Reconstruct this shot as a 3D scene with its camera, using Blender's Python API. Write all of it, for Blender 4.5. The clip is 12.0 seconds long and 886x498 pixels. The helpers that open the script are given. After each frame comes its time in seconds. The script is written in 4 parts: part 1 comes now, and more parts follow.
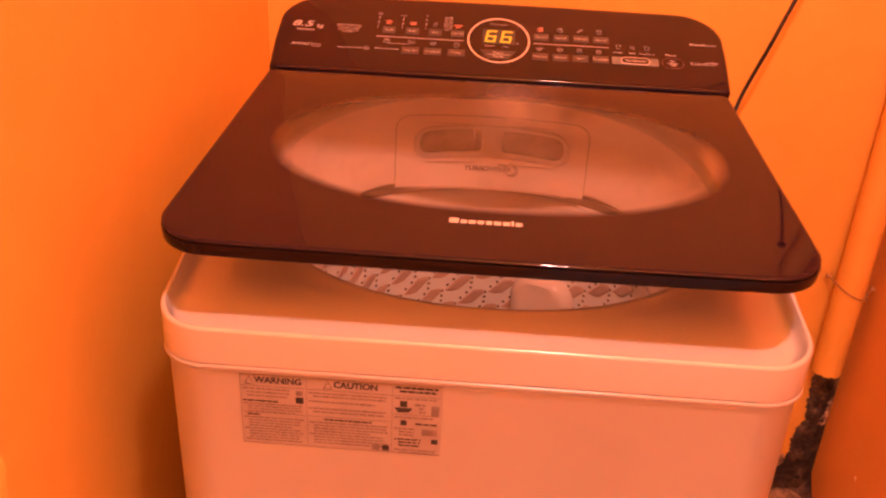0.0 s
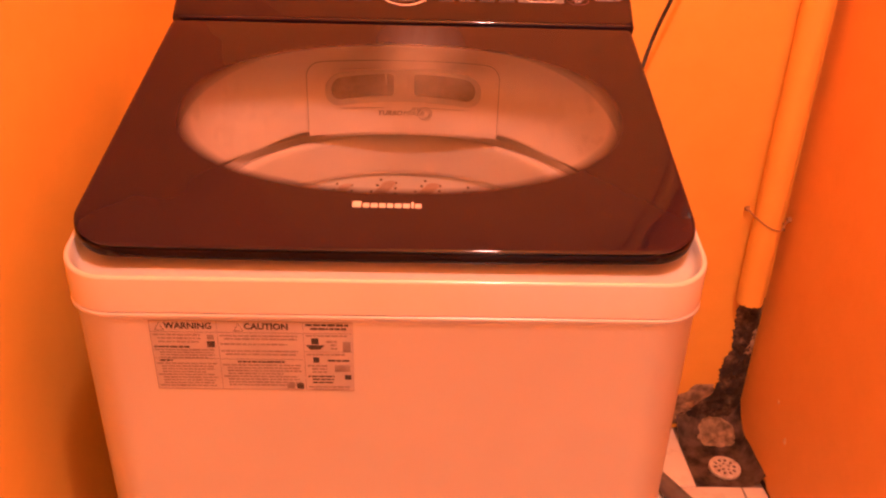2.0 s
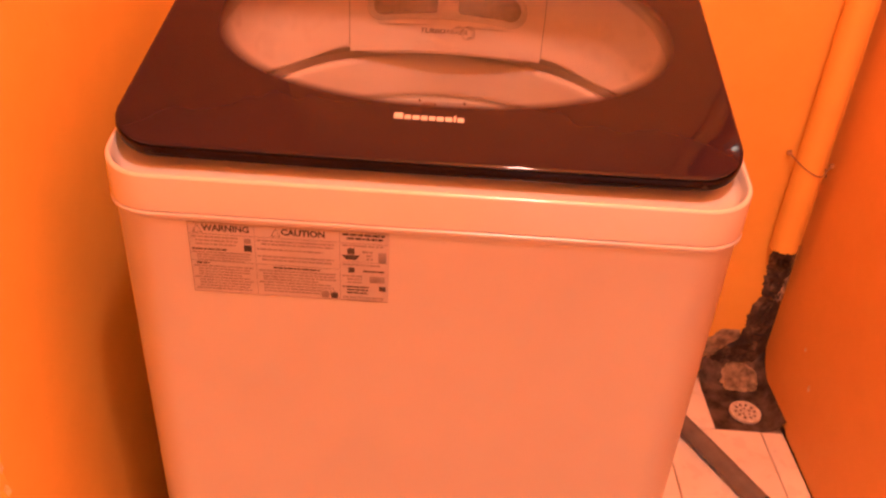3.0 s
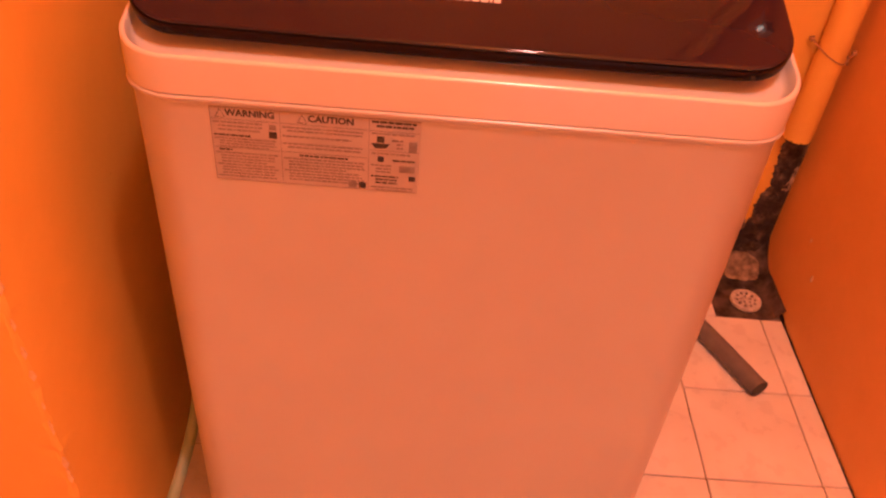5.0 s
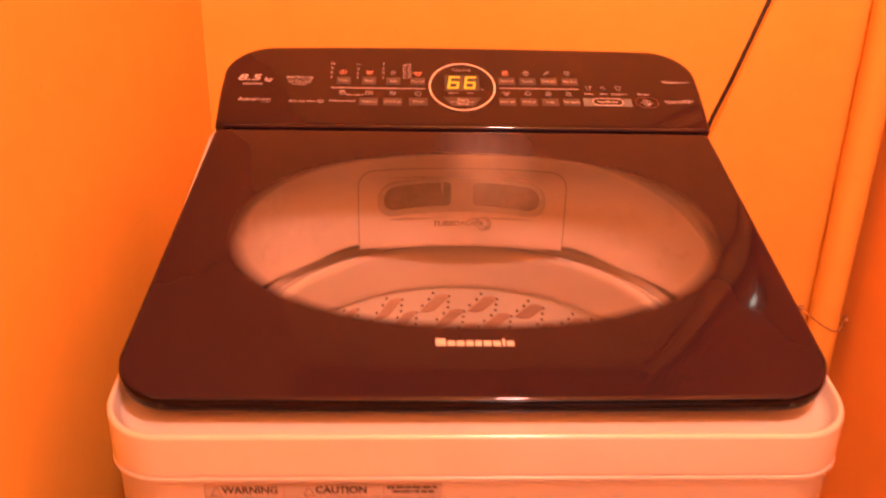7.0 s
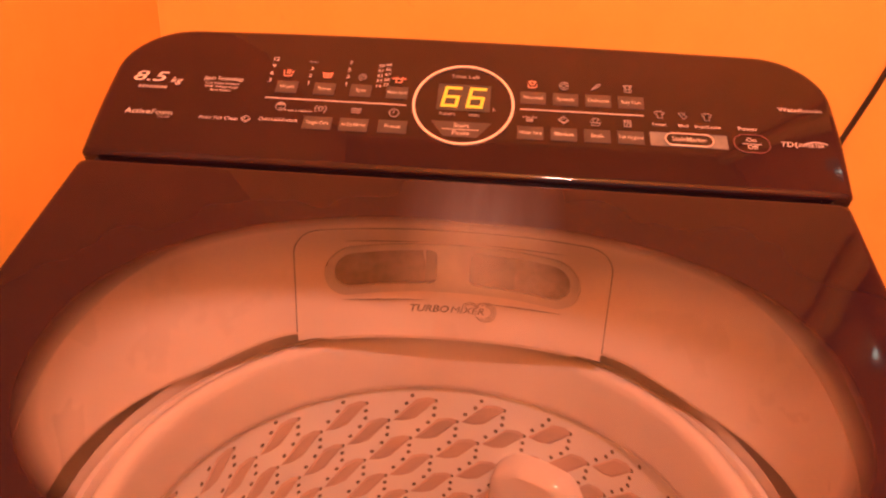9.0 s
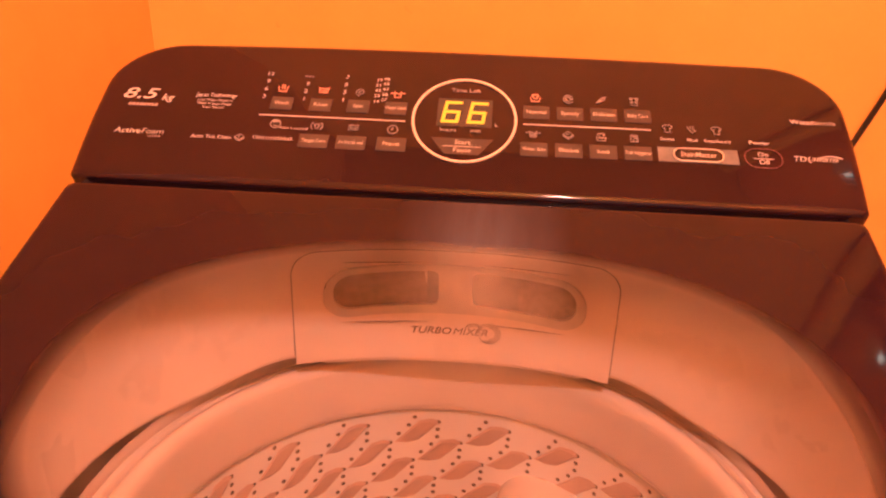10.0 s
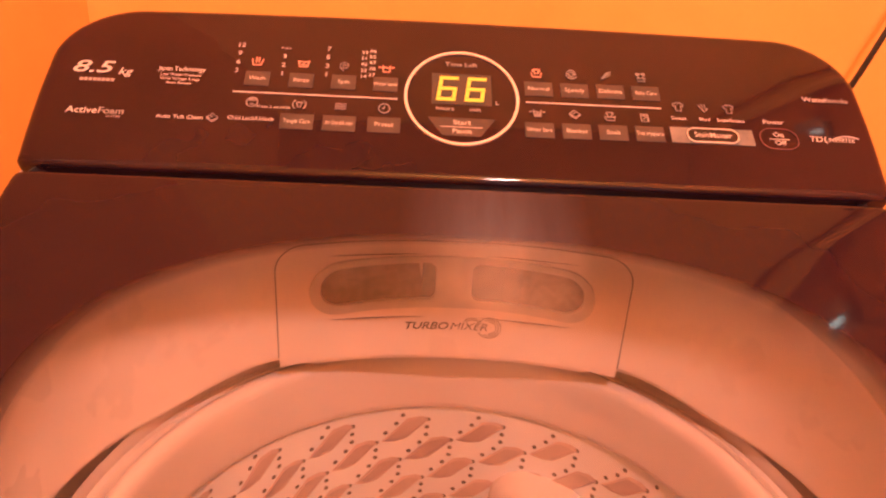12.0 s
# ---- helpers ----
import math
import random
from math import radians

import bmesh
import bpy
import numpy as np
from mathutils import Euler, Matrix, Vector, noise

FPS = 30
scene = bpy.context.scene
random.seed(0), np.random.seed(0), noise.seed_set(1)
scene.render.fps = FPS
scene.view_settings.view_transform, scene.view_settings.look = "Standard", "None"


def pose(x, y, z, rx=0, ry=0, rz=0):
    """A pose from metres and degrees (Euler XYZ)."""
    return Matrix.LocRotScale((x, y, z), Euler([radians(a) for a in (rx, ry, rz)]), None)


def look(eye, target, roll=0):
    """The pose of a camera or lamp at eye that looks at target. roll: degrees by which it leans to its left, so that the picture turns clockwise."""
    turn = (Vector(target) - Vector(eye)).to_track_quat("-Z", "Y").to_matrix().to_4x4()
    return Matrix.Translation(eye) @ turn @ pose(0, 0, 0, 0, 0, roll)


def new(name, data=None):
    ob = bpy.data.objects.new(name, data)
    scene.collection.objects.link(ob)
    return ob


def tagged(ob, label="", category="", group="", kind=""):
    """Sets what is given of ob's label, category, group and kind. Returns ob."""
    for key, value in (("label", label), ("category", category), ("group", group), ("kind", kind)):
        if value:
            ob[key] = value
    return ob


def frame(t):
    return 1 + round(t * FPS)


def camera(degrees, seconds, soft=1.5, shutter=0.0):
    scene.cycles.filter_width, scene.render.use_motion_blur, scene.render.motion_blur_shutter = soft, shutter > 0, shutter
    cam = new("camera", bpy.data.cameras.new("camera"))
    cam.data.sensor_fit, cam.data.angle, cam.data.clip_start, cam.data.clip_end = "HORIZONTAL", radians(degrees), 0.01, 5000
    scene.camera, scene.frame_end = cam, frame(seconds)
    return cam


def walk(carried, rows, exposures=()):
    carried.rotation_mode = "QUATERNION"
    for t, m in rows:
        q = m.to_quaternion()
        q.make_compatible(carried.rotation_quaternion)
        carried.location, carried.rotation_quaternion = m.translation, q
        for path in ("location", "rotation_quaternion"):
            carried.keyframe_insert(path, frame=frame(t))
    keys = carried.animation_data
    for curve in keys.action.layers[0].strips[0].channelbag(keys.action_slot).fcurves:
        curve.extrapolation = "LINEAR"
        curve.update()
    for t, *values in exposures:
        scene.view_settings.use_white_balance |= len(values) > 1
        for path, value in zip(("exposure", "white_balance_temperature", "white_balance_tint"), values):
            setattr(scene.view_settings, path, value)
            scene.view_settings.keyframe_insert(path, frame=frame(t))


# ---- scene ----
cam = camera(57.0, 12.0, soft=2.2, shutter=0.4)
PATH = [
    (0, (-0.019, -0.602, 1.243), (-0.085, 1.209, 0.398), 2.9),
    (0.5, (0.005, -0.612, 1.238), (-0.042, 1.214, 0.424), 2.4),
    (1, (0.009, -0.621, 1.228), (-0.051, 1.188, 0.378), 3.4),
    (1.5, (0.009, -0.625, 1.226), (-0.035, 1.154, 0.313), 3.2),
    (2, (0.026, -0.622, 1.226), (0.08, 1.153, 0.305), 1.7),
    (2.5, (0.026, -0.635, 1.215), (0.066, 1.118, 0.253), 2.5),
    (3, (0.015, -0.628, 1.202), (0.013, 1.075, 0.153), 3.7),
    (3.5, (0.004, -0.619, 1.174), (0.001, 0.982, -0.024), 2.6),
    (3.7, (0.002, -0.618, 1.169), (0.011, 0.885, -0.15), 3.7),
    (5.3, (-0.027, -0.606, 1.197), (0.017, 0.955, -0.053), 5.6),
    (5.5, (-0.014, -0.62, 1.175), (-0.047, 1.067, 0.103), 3.9),
    (6, (-0.01, -0.607, 1.211), (-0.023, 1.21, 0.376), 3.4),
    (6.5, (-0.028, -0.573, 1.225), (0.054, 1.27, 0.451), 4.1),
    (7, (-0.058, -0.517, 1.233), (0.015, 1.335, 0.482), 1.2),
    (7.2, (-0.077, -0.480, 1.248), (0.039, 1.358, 0.467), 1.2),
    (8.8, (0.025, -0.173, 1.221), (-0.076, 1.639, 0.382), 2.8),
    (9, (0.025, -0.16, 1.219), (-0.078, 1.641, 0.357), 2.3),
    (9.5, (0.023, -0.149, 1.23), (-0.056, 1.675, 0.412), 2.0),
    (10, (0.022, -0.133, 1.228), (-0.082, 1.663, 0.354), 1.7),
    (10.5, (0.01, -0.108, 1.224), (-0.018, 1.693, 0.354), 2.2),
    (11, (-0.022, -0.097, 1.219), (-0.005, 1.695, 0.332), 3.0),
    (11.5, (-0.034, -0.078, 1.22), (0.064, 1.688, 0.286), 3.8),
    (12, (-0.034, -0.081, 1.221), (0.054, 1.678, 0.274), 3.6),
]
EXPOSURES = [(0, -0.12, 6050, 3), (1.0, -0.05, 6100, 1), (2.5, 0.05, 6000, -3), (3.5, 0.0, 5800, -7), (5.3, -0.32, 6050, 5), (5.5, -0.32, 6050, 5), (6.0, 0.0, 6100, -2), (6.5, 0.10, 6050, -5),
             (7.0, 0.10, 6000, -5), (8.8, 0.05, 5500, -12), (9.5, 0.28, 5300, -18), (10.5, 0.22, 5150, -15), (12, 0.32, 4750, -23)]
walk(cam, [(t, look(eye, target, roll)) for t, eye, target, roll in PATH], EXPOSURES)

# ---- light: a warm bulb over the machine, soft fill from an assumed doorway, a stand-in tube for the lid's glint ----
world = bpy.data.worlds.new("world")
scene.world = world
world.use_nodes = True
world.node_tree.nodes["Background"].inputs[0].default_value = (0.02, 0.012, 0.008, 1)
world.node_tree.nodes["Background"].inputs[1].default_value = 0.2
LAMP = (0.22, -0.57, 2.42)
LAMP_COLOUR = (1.0, 0.43, 0.36)
bulb_light = bpy.data.lights.new("bulb_light", "POINT")
bulb_light.energy, bulb_light.color, bulb_light.shadow_soft_size = 82, LAMP_COLOUR, 0.045
new("bulb_light", bulb_light).location = (LAMP[0], LAMP[1], LAMP[2] - 0.02)
YF, XS = -1.22, -1.05                       # the unseen wall behind the camera and side wall, set near for orange bounce
DOOR = (0.15, 0.70, 2.05)                   # the assumed, unseen doorway behind the camera: from, to, height
# Area lamp added in the unseen doorway as soft fill from the front.
door_fill = bpy.data.lights.new("doorway_fill", "AREA")
door_fill.shape, door_fill.size, door_fill.size_y = "RECTANGLE", DOOR[1] - DOOR[0], DOOR[2]
door_fill.energy, door_fill.color = 3, (1.0, 0.40, 0.34)
new("doorway_fill", door_fill).matrix_basis = pose((DOOR[0] + DOOR[1]) / 2, YF - 0.01, DOOR[2] / 2, 90, 0, 0)


# ---- materials ----
def nodes_of(name):
    m = bpy.data.materials.new(name)
    m.use_nodes = True
    nt = m.node_tree
    return m, nt, nt.nodes["Principled BSDF"]


def add(nt, kind, **values):
    n = nt.nodes.new(kind)
    for key, value in values.items():
        if key in n.inputs:
            n.inputs[key].default_value = value
    return n


def ramp(nt, fac, stops):
    r = nt.nodes.new("ShaderNodeValToRGB")
    while len(r.color_ramp.elements) < len(stops):
        r.color_ramp.elements.new(0.5)
    for e, (p, c) in zip(r.color_ramp.elements, stops):
        e.position, e.color = p, (*c, 1) if len(c) == 3 else c
    nt.links.new(fac, r.inputs[0])
    return r.outputs[0]


def noise_of(nt, scale, detail=4, rough=0.55, stretch=(1, 1, 1)):
    co = nt.nodes.new("ShaderNodeTexCoord")
    mp = nt.nodes.new("ShaderNodeMapping")
    mp.inputs["Scale"].default_value = stretch
    nt.links.new(co.outputs["Object"], mp.inputs[0])
    n = add(nt, "ShaderNodeTexNoise", Scale=scale, Detail=detail, Roughness=rough)
    nt.links.new(mp.outputs[0], n.inputs["Vector"])
    return n.outputs[0]


def surface(name, a, b, scale, rough=(0.4, 0.5), metal=0.0, bump=0.0, fine=200, coat=0.0, ior=1.45):
    """Two tones mixed by a coarse noise, with a fine relief."""
    m, nt, p = nodes_of(name)
    big = noise_of(nt, scale)
    nt.links.new(ramp(nt, big, [(0.35, a), (0.65, b)]), p.inputs["Base Color"])
    mid = noise_of(nt, scale * 3.7, 3)
    r = add(nt, "ShaderNodeMapRange")
    r.inputs["To Min"].default_value, r.inputs["To Max"].default_value = rough
    nt.links.new(mid, r.inputs[0])
    nt.links.new(r.outputs[0], p.inputs["Roughness"])
    p.inputs["Metallic"].default_value = metal
    p.inputs["Coat Weight"].default_value = coat
    p.inputs["IOR"].default_value = ior
    if bump:
        bp = add(nt, "ShaderNodeBump", Strength=bump, Distance=0.002)
        nt.links.new(noise_of(nt, fine, 5), bp.inputs["Height"])
        nt.links.new(bp.outputs[0], p.inputs["Normal"])
    return m


def glow(name, colour, strength):
    m, nt, p = nodes_of(name)
    p.inputs["Base Color"].default_value = (*[c * 0.3 for c in colour], 1)
    p.inputs["Emission Color"].default_value = (*colour, 1)
    p.inputs["Emission Strength"].default_value = strength
    return m


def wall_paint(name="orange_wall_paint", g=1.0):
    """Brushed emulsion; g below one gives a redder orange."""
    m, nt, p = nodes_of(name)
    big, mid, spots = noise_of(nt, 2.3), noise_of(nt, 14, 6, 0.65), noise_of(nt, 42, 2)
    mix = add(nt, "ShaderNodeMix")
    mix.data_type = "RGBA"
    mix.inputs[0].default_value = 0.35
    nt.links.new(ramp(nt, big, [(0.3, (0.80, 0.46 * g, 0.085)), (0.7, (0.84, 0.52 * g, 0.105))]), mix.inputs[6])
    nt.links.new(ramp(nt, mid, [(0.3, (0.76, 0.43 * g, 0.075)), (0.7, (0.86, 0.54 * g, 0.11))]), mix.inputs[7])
    dirt = add(nt, "ShaderNodeMix")
    dirt.data_type = "RGBA"
    nt.links.new(ramp(nt, spots, [(0.74, (0, 0, 0)), (0.80, (0.35, 0.35, 0.35))]), dirt.inputs[0])
    nt.links.new(mix.outputs[2], dirt.inputs[6])
    dirt.inputs[7].default_value = (0.55, 0.30, 0.07, 1)
    nt.links.new(dirt.outputs[2], p.inputs["Base Color"])
    p.inputs["Roughness"].default_value = 0.55
    p.inputs["Specular IOR Level"].default_value = 0.3
    bp = add(nt, "ShaderNodeBump", Strength=0.35, Distance=0.003)
    nt.links.new(mid, bp.inputs["Height"])
    nt.links.new(bp.outputs[0], p.inputs["Normal"])
    return m


def lid_glass_material():
    """Black-printed safety glass with a clear oval whose rim fades out in fine dots."""
    m, nt, p = nodes_of("printed_lid_glass")
    out = nt.nodes["Material Output"]
    co = nt.nodes.new("ShaderNodeTexCoord")
    xyz = nt.nodes.new("ShaderNodeSeparateXYZ")
    nt.links.new(co.outputs["Object"], xyz.inputs[0])

    def math_node(op, a, b=None):
        n = nt.nodes.new("ShaderNodeMath")
        n.operation = op
        for i, v in enumerate((a, b)):
            if v is None:
                continue
            if isinstance(v, (int, float)):
                n.inputs[i].default_value = v
            else:
                nt.links.new(v, n.inputs[i])
        return n.outputs[0]
    u = math_node("POWER", math_node("ABSOLUTE", math_node("DIVIDE", math_node("SUBTRACT", xyz.outputs[0], OVAL[0]), OVAL[2])), OVAL[4])
    v = math_node("POWER", math_node("ABSOLUTE", math_node("DIVIDE", math_node("SUBTRACT", xyz.outputs[1], OVAL[1]), OVAL[3])), OVAL[4])
    rad = math_node("POWER", math_node("ADD", u, v), 1 / OVAL[4])
    opaque = ramp(nt, rad, [(0.93, (0, 0, 0)), (1.0, (1, 1, 1))])
    smear = noise_of(nt, 9, 2, 0.5, (1, 2.2, 1))
    rough = ramp(nt, smear, [(0.30, (0.030, 0.030, 0.030)), (0.75, (0.055, 0.055, 0.055))])
    # Smear streak with the lamp's bluish glare painted into its colour and haze.
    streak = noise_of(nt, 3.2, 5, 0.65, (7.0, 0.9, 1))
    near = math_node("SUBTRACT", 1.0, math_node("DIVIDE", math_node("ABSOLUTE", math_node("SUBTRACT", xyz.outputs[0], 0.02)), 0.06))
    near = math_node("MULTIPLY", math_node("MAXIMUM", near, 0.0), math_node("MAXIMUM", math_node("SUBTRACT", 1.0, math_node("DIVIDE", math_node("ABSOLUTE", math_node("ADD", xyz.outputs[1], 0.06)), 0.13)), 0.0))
    smear_glare = math_node("MULTIPLY", near, streak)
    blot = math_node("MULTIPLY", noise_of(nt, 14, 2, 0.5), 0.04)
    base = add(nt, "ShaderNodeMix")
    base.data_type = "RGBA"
    nt.links.new(math_node("ADD", math_node("MULTIPLY", smear_glare, 1.6), blot), base.inputs[0])
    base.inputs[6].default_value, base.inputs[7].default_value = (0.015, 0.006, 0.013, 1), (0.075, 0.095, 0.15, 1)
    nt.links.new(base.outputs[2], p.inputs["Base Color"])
    nt.links.new(rough, p.inputs["Roughness"])
    p.inputs["IOR"].default_value = 1.34
    clear = nt.nodes.new("ShaderNodeBsdfTransparent")
    clear.inputs[0].default_value = (0.98, 0.91, 0.87, 1)
    film = add(nt, "ShaderNodeBsdfDiffuse")
    film.inputs[0].default_value = (0.5, 0.5, 0.5, 1)
    gloss = nt.nodes.new("ShaderNodeBsdfGlossy")
    nt.links.new(rough, gloss.inputs["Roughness"])
    fres = add(nt, "ShaderNodeFresnel", IOR=1.45)
    hazy = nt.nodes.new("ShaderNodeMixShader")
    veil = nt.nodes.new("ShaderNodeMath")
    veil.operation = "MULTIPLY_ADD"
    nt.links.new(smear_glare, veil.inputs[0])
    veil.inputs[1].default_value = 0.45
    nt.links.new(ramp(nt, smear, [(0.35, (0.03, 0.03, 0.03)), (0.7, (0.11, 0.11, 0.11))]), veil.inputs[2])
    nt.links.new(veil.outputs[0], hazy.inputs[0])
    nt.links.new(clear.outputs[0], hazy.inputs[1])
    nt.links.new(film.outputs[0], hazy.inputs[2])
    window = nt.nodes.new("ShaderNodeMixShader")
    nt.links.new(fres.outputs[0], window.inputs[0])
    nt.links.new(hazy.outputs[0], window.inputs[1])
    nt.links.new(gloss.outputs[0], window.inputs[2])
    both = nt.nodes.new("ShaderNodeMixShader")
    nt.links.new(opaque, both.inputs[0])
    nt.links.new(window.outputs[0], both.inputs[1])
    nt.links.new(p.outputs[0], both.inputs[2])
    nt.links.new(both.outputs[0], out.inputs[0])
    return m


OVAL = (0.003, -0.187, 0.238, 0.1395, 2.25)     # the clear oval in the lid: centre, half axes, squareness
PAINT = wall_paint()
# The same wall paint made redder: bounced orange light is in its colour.
REDDENED = wall_paint("bounce_lit_wall_paint", 0.82)
WHITE = surface("white_enamel", (0.49, 0.485, 0.475), (0.53, 0.525, 0.515), 3, (0.26, 0.32))
PLASTIC = surface("white_gloss_plastic", (0.58, 0.575, 0.565), (0.62, 0.615, 0.605), 6, (0.30, 0.40), coat=1.0)
for key, value in (("Coat Roughness", 0.18), ("Coat IOR", 1.7)):
    PLASTIC.node_tree.nodes["Principled BSDF"].inputs[key].default_value = value
WELL = surface("white_well_plastic", (0.80, 0.72, 0.65), (0.85, 0.77, 0.70), 7, (0.22, 0.35))
TUB = surface("white_tub_plastic", (0.62, 0.585, 0.555), (0.68, 0.645, 0.615), 8, (0.10, 0.18))
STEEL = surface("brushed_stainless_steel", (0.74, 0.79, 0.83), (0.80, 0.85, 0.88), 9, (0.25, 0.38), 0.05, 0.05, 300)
# Browner copy of the steel: what the bosses reflect is in this colour.
BOSS = surface("boss_steel_reflection", (0.56, 0.45, 0.41), (0.63, 0.52, 0.48), 30, (0.3, 0.4), 0.35)
SEAM = surface("grey_seam", (0.24, 0.23, 0.22), (0.30, 0.29, 0.28), 30, (0.4, 0.6))
SMOKE = surface("smoky_plastic", (0.20, 0.185, 0.185), (0.28, 0.26, 0.26), 50, (0.15, 0.4))
SLOT_END = surface("blue_grey_slot_end", (0.12, 0.13, 0.15), (0.20, 0.21, 0.23), 50, (0.2, 0.4))
BLACK = surface("black_gloss_panel", (0.012, 0.006, 0.012), (0.016, 0.007, 0.016), 6, (0.04, 0.07), ior=1.42)
FRAME = surface("black_lid_frame", (0.009, 0.005, 0.006), (0.013, 0.007, 0.008), 12, (0.10, 0.16), ior=1.3)
MATT = surface("black_plastic", (0.010, 0.009, 0.009), (0.018, 0.016, 0.015), 12, (0.3, 0.5))
DARKTUB = surface("grey_outer_tub", (0.10, 0.10, 0.10), (0.16, 0.16, 0.15), 7, (0.5, 0.7))
SLOT = surface("grey_translucent_plastic", (0.52, 0.51, 0.50), (0.62, 0.60, 0.58), 60, (0.2, 0.5))
PRINT = surface("white_print", (0.50, 0.50, 0.50), (0.57, 0.57, 0.57), 40, (0.4, 0.5))
GREYPRINT = surface("grey_print", (0.30, 0.30, 0.30), (0.36, 0.36, 0.36), 40, (0.4, 0.5))
DARKPRINT = surface("dark_print", (0.03, 0.03, 0.03), (0.05, 0.05, 0.05), 40, (0.4, 0.5))
WELLPRINT = surface("grey_brown_print", (0.10, 0.085, 0.08), (0.14, 0.12, 0.11), 40, (0.4, 0.5))
KEY = surface("dark_grey_key", (0.055, 0.05, 0.05), (0.07, 0.065, 0.065), 30, (0.3, 0.45))
DIMLINE = surface("dull_red_print", (0.16, 0.07, 0.06), (0.20, 0.09, 0.07), 40, (0.4, 0.5))
SILVER = surface("silver_strip", (0.10, 0.13, 0.16), (0.24, 0.28, 0.31), 40, (0.25, 0.4), 0.2)
CHROME = surface("chrome_ring", (0.72, 0.70, 0.70), (0.82, 0.80, 0.80), 30, (0.25, 0.35), 0.3)
PAPER = surface("grey_label_paper", (0.35, 0.325, 0.31), (0.40, 0.37, 0.36), 30, (0.5, 0.7))
INK = surface("label_ink", (0.025, 0.025, 0.025), (0.05, 0.045, 0.045), 80, (0.5, 0.7))
FAINT = surface("small_label_print", (0.17, 0.15, 0.145), (0.24, 0.22, 0.21), 90, (0.5, 0.7))
TILE = surface("white_glazed_tile", (0.78, 0.76, 0.73), (0.88, 0.87, 0.85), 6, (0.18, 0.4), bump=0.04, fine=90)
GROUT = surface("dirty_grout", (0.16, 0.13, 0.10), (0.50, 0.45, 0.40), 14, (0.7, 0.9), bump=0.3)
def speckled(name, stops, scale):
    m, nt, p = nodes_of(name)
    n = noise_of(nt, scale, 8, 0.72)
    nt.links.new(ramp(nt, n, stops), p.inputs["Base Color"])
    p.inputs["Roughness"].default_value = 0.7
    bp = add(nt, "ShaderNodeBump", Strength=0.8, Distance=0.003)
    nt.links.new(n, bp.inputs["Height"])
    nt.links.new(bp.outputs[0], p.inputs["Normal"])
    return m


MOULD = speckled("mouldy_plaster", [(0.34, (0.012, 0.010, 0.010)), (0.50, (0.04, 0.03, 0.025)), (0.60, (0.12, 0.09, 0.065)), (0.72, (0.34, 0.26, 0.17))], 26)
GRIME = surface("dark_damp_cement", (0.015, 0.013, 0.012), (0.13, 0.10, 0.085), 30, (0.45, 0.8), bump=0.9, fine=60)
PLASTER = surface("bare_tan_plaster", (0.14, 0.11, 0.08), (0.46, 0.36, 0.24), 45, (0.7, 0.9), bump=0.8, fine=70)
CHIP = surface("pale_chipped_plaster", (0.70, 0.46, 0.16), (0.78, 0.60, 0.34), 60, (0.6, 0.8), bump=0.5)
DRAIN = surface("worn_drain_metal", (0.58, 0.54, 0.48), (0.76, 0.73, 0.68), 60, (0.35, 0.6), 0.1, 0.3, 200)
HOSE = surface("grey_corrugated_hose", (0.13, 0.12, 0.12), (0.20, 0.19, 0.18), 20, (0.4, 0.6))
GREEN = surface("pale_green_hose", (0.30, 0.42, 0.26), (0.40, 0.52, 0.34), 20, (0.3, 0.5))
CABLE = surface("black_cable_rubber", (0.012, 0.010, 0.010), (0.02, 0.018, 0.018), 30, (0.4, 0.6))
TWINE = surface("old_twine", (0.30, 0.16, 0.06), (0.50, 0.28, 0.12), 90, (0.7, 0.9))
DIGIT = glow("yellow_display_light", (1.0, 0.43, 0.025), 1.15)
REDLED = glow("red_indicator_light", (1.0, 0.20, 0.07), 0.9)
BULB = glow("bulb_glass", LAMP_COLOUR, 60)
TUBE = glow("glint_tube", (1.0, 0.80, 0.68), 10)
GLASS = lid_glass_material()


# ---- mesh helpers ----
def part(name, bm, material, parent=None, label="", smooth=True, m=None):
    me = bpy.data.meshes.new(name)
    bmesh.ops.recalc_face_normals(bm, faces=bm.faces)
    bm.to_mesh(me)
    bm.free()
    me.materials.append(material)
    if smooth:
        me.shade_smooth()
        me.set_sharp_from_angle(angle=radians(38))
    ob = new(name, me)
    if m is not None:
        ob.matrix_basis = m
    ob.parent = parent
    if label:
        ob["label"] = label
    return ob


def thing(name, label, category, group="", kind="", at=(0, 0, 0)):
    ob = new(name)
    ob.location = at
    return tagged(ob, label, category, group, kind)


def box(bm, x0, x1, y0, y1, z0, z1, bevel=0.0, seg=2):
    vs = [bm.verts.new((x, y, z)) for x in (x0, x1) for y in (y0, y1) for z in (z0, z1)]
    fs = [(0, 1, 3, 2), (4, 6, 7, 5), (0, 4, 5, 1), (2, 3, 7, 6), (0, 2, 6, 4), (1, 5, 7, 3)]
    faces = [bm.faces.new([vs[i] for i in f]) for f in fs]
    if bevel:
        edges = list({e for f in faces for e in f.edges})
        bmesh.ops.bevel(bm, geom=edges, offset=bevel, segments=seg, profile=0.5, affect="EDGES")
    return bm


def loft(bm, rings, close=True, cap0=False, cap1=False):
    rows = [[bm.verts.new(p) for p in ring] for ring in rings]
    n = len(rows[0])
    for a, b in zip(rows, rows[1:]):
        for i in range(n if close else n - 1):
            j = (i + 1) % n
            bm.faces.new((a[i], a[j], b[j], b[i]))
    if cap0:
        bm.faces.new(rows[0][::-1])
    if cap1:
        bm.faces.new(rows[-1])
    return bm


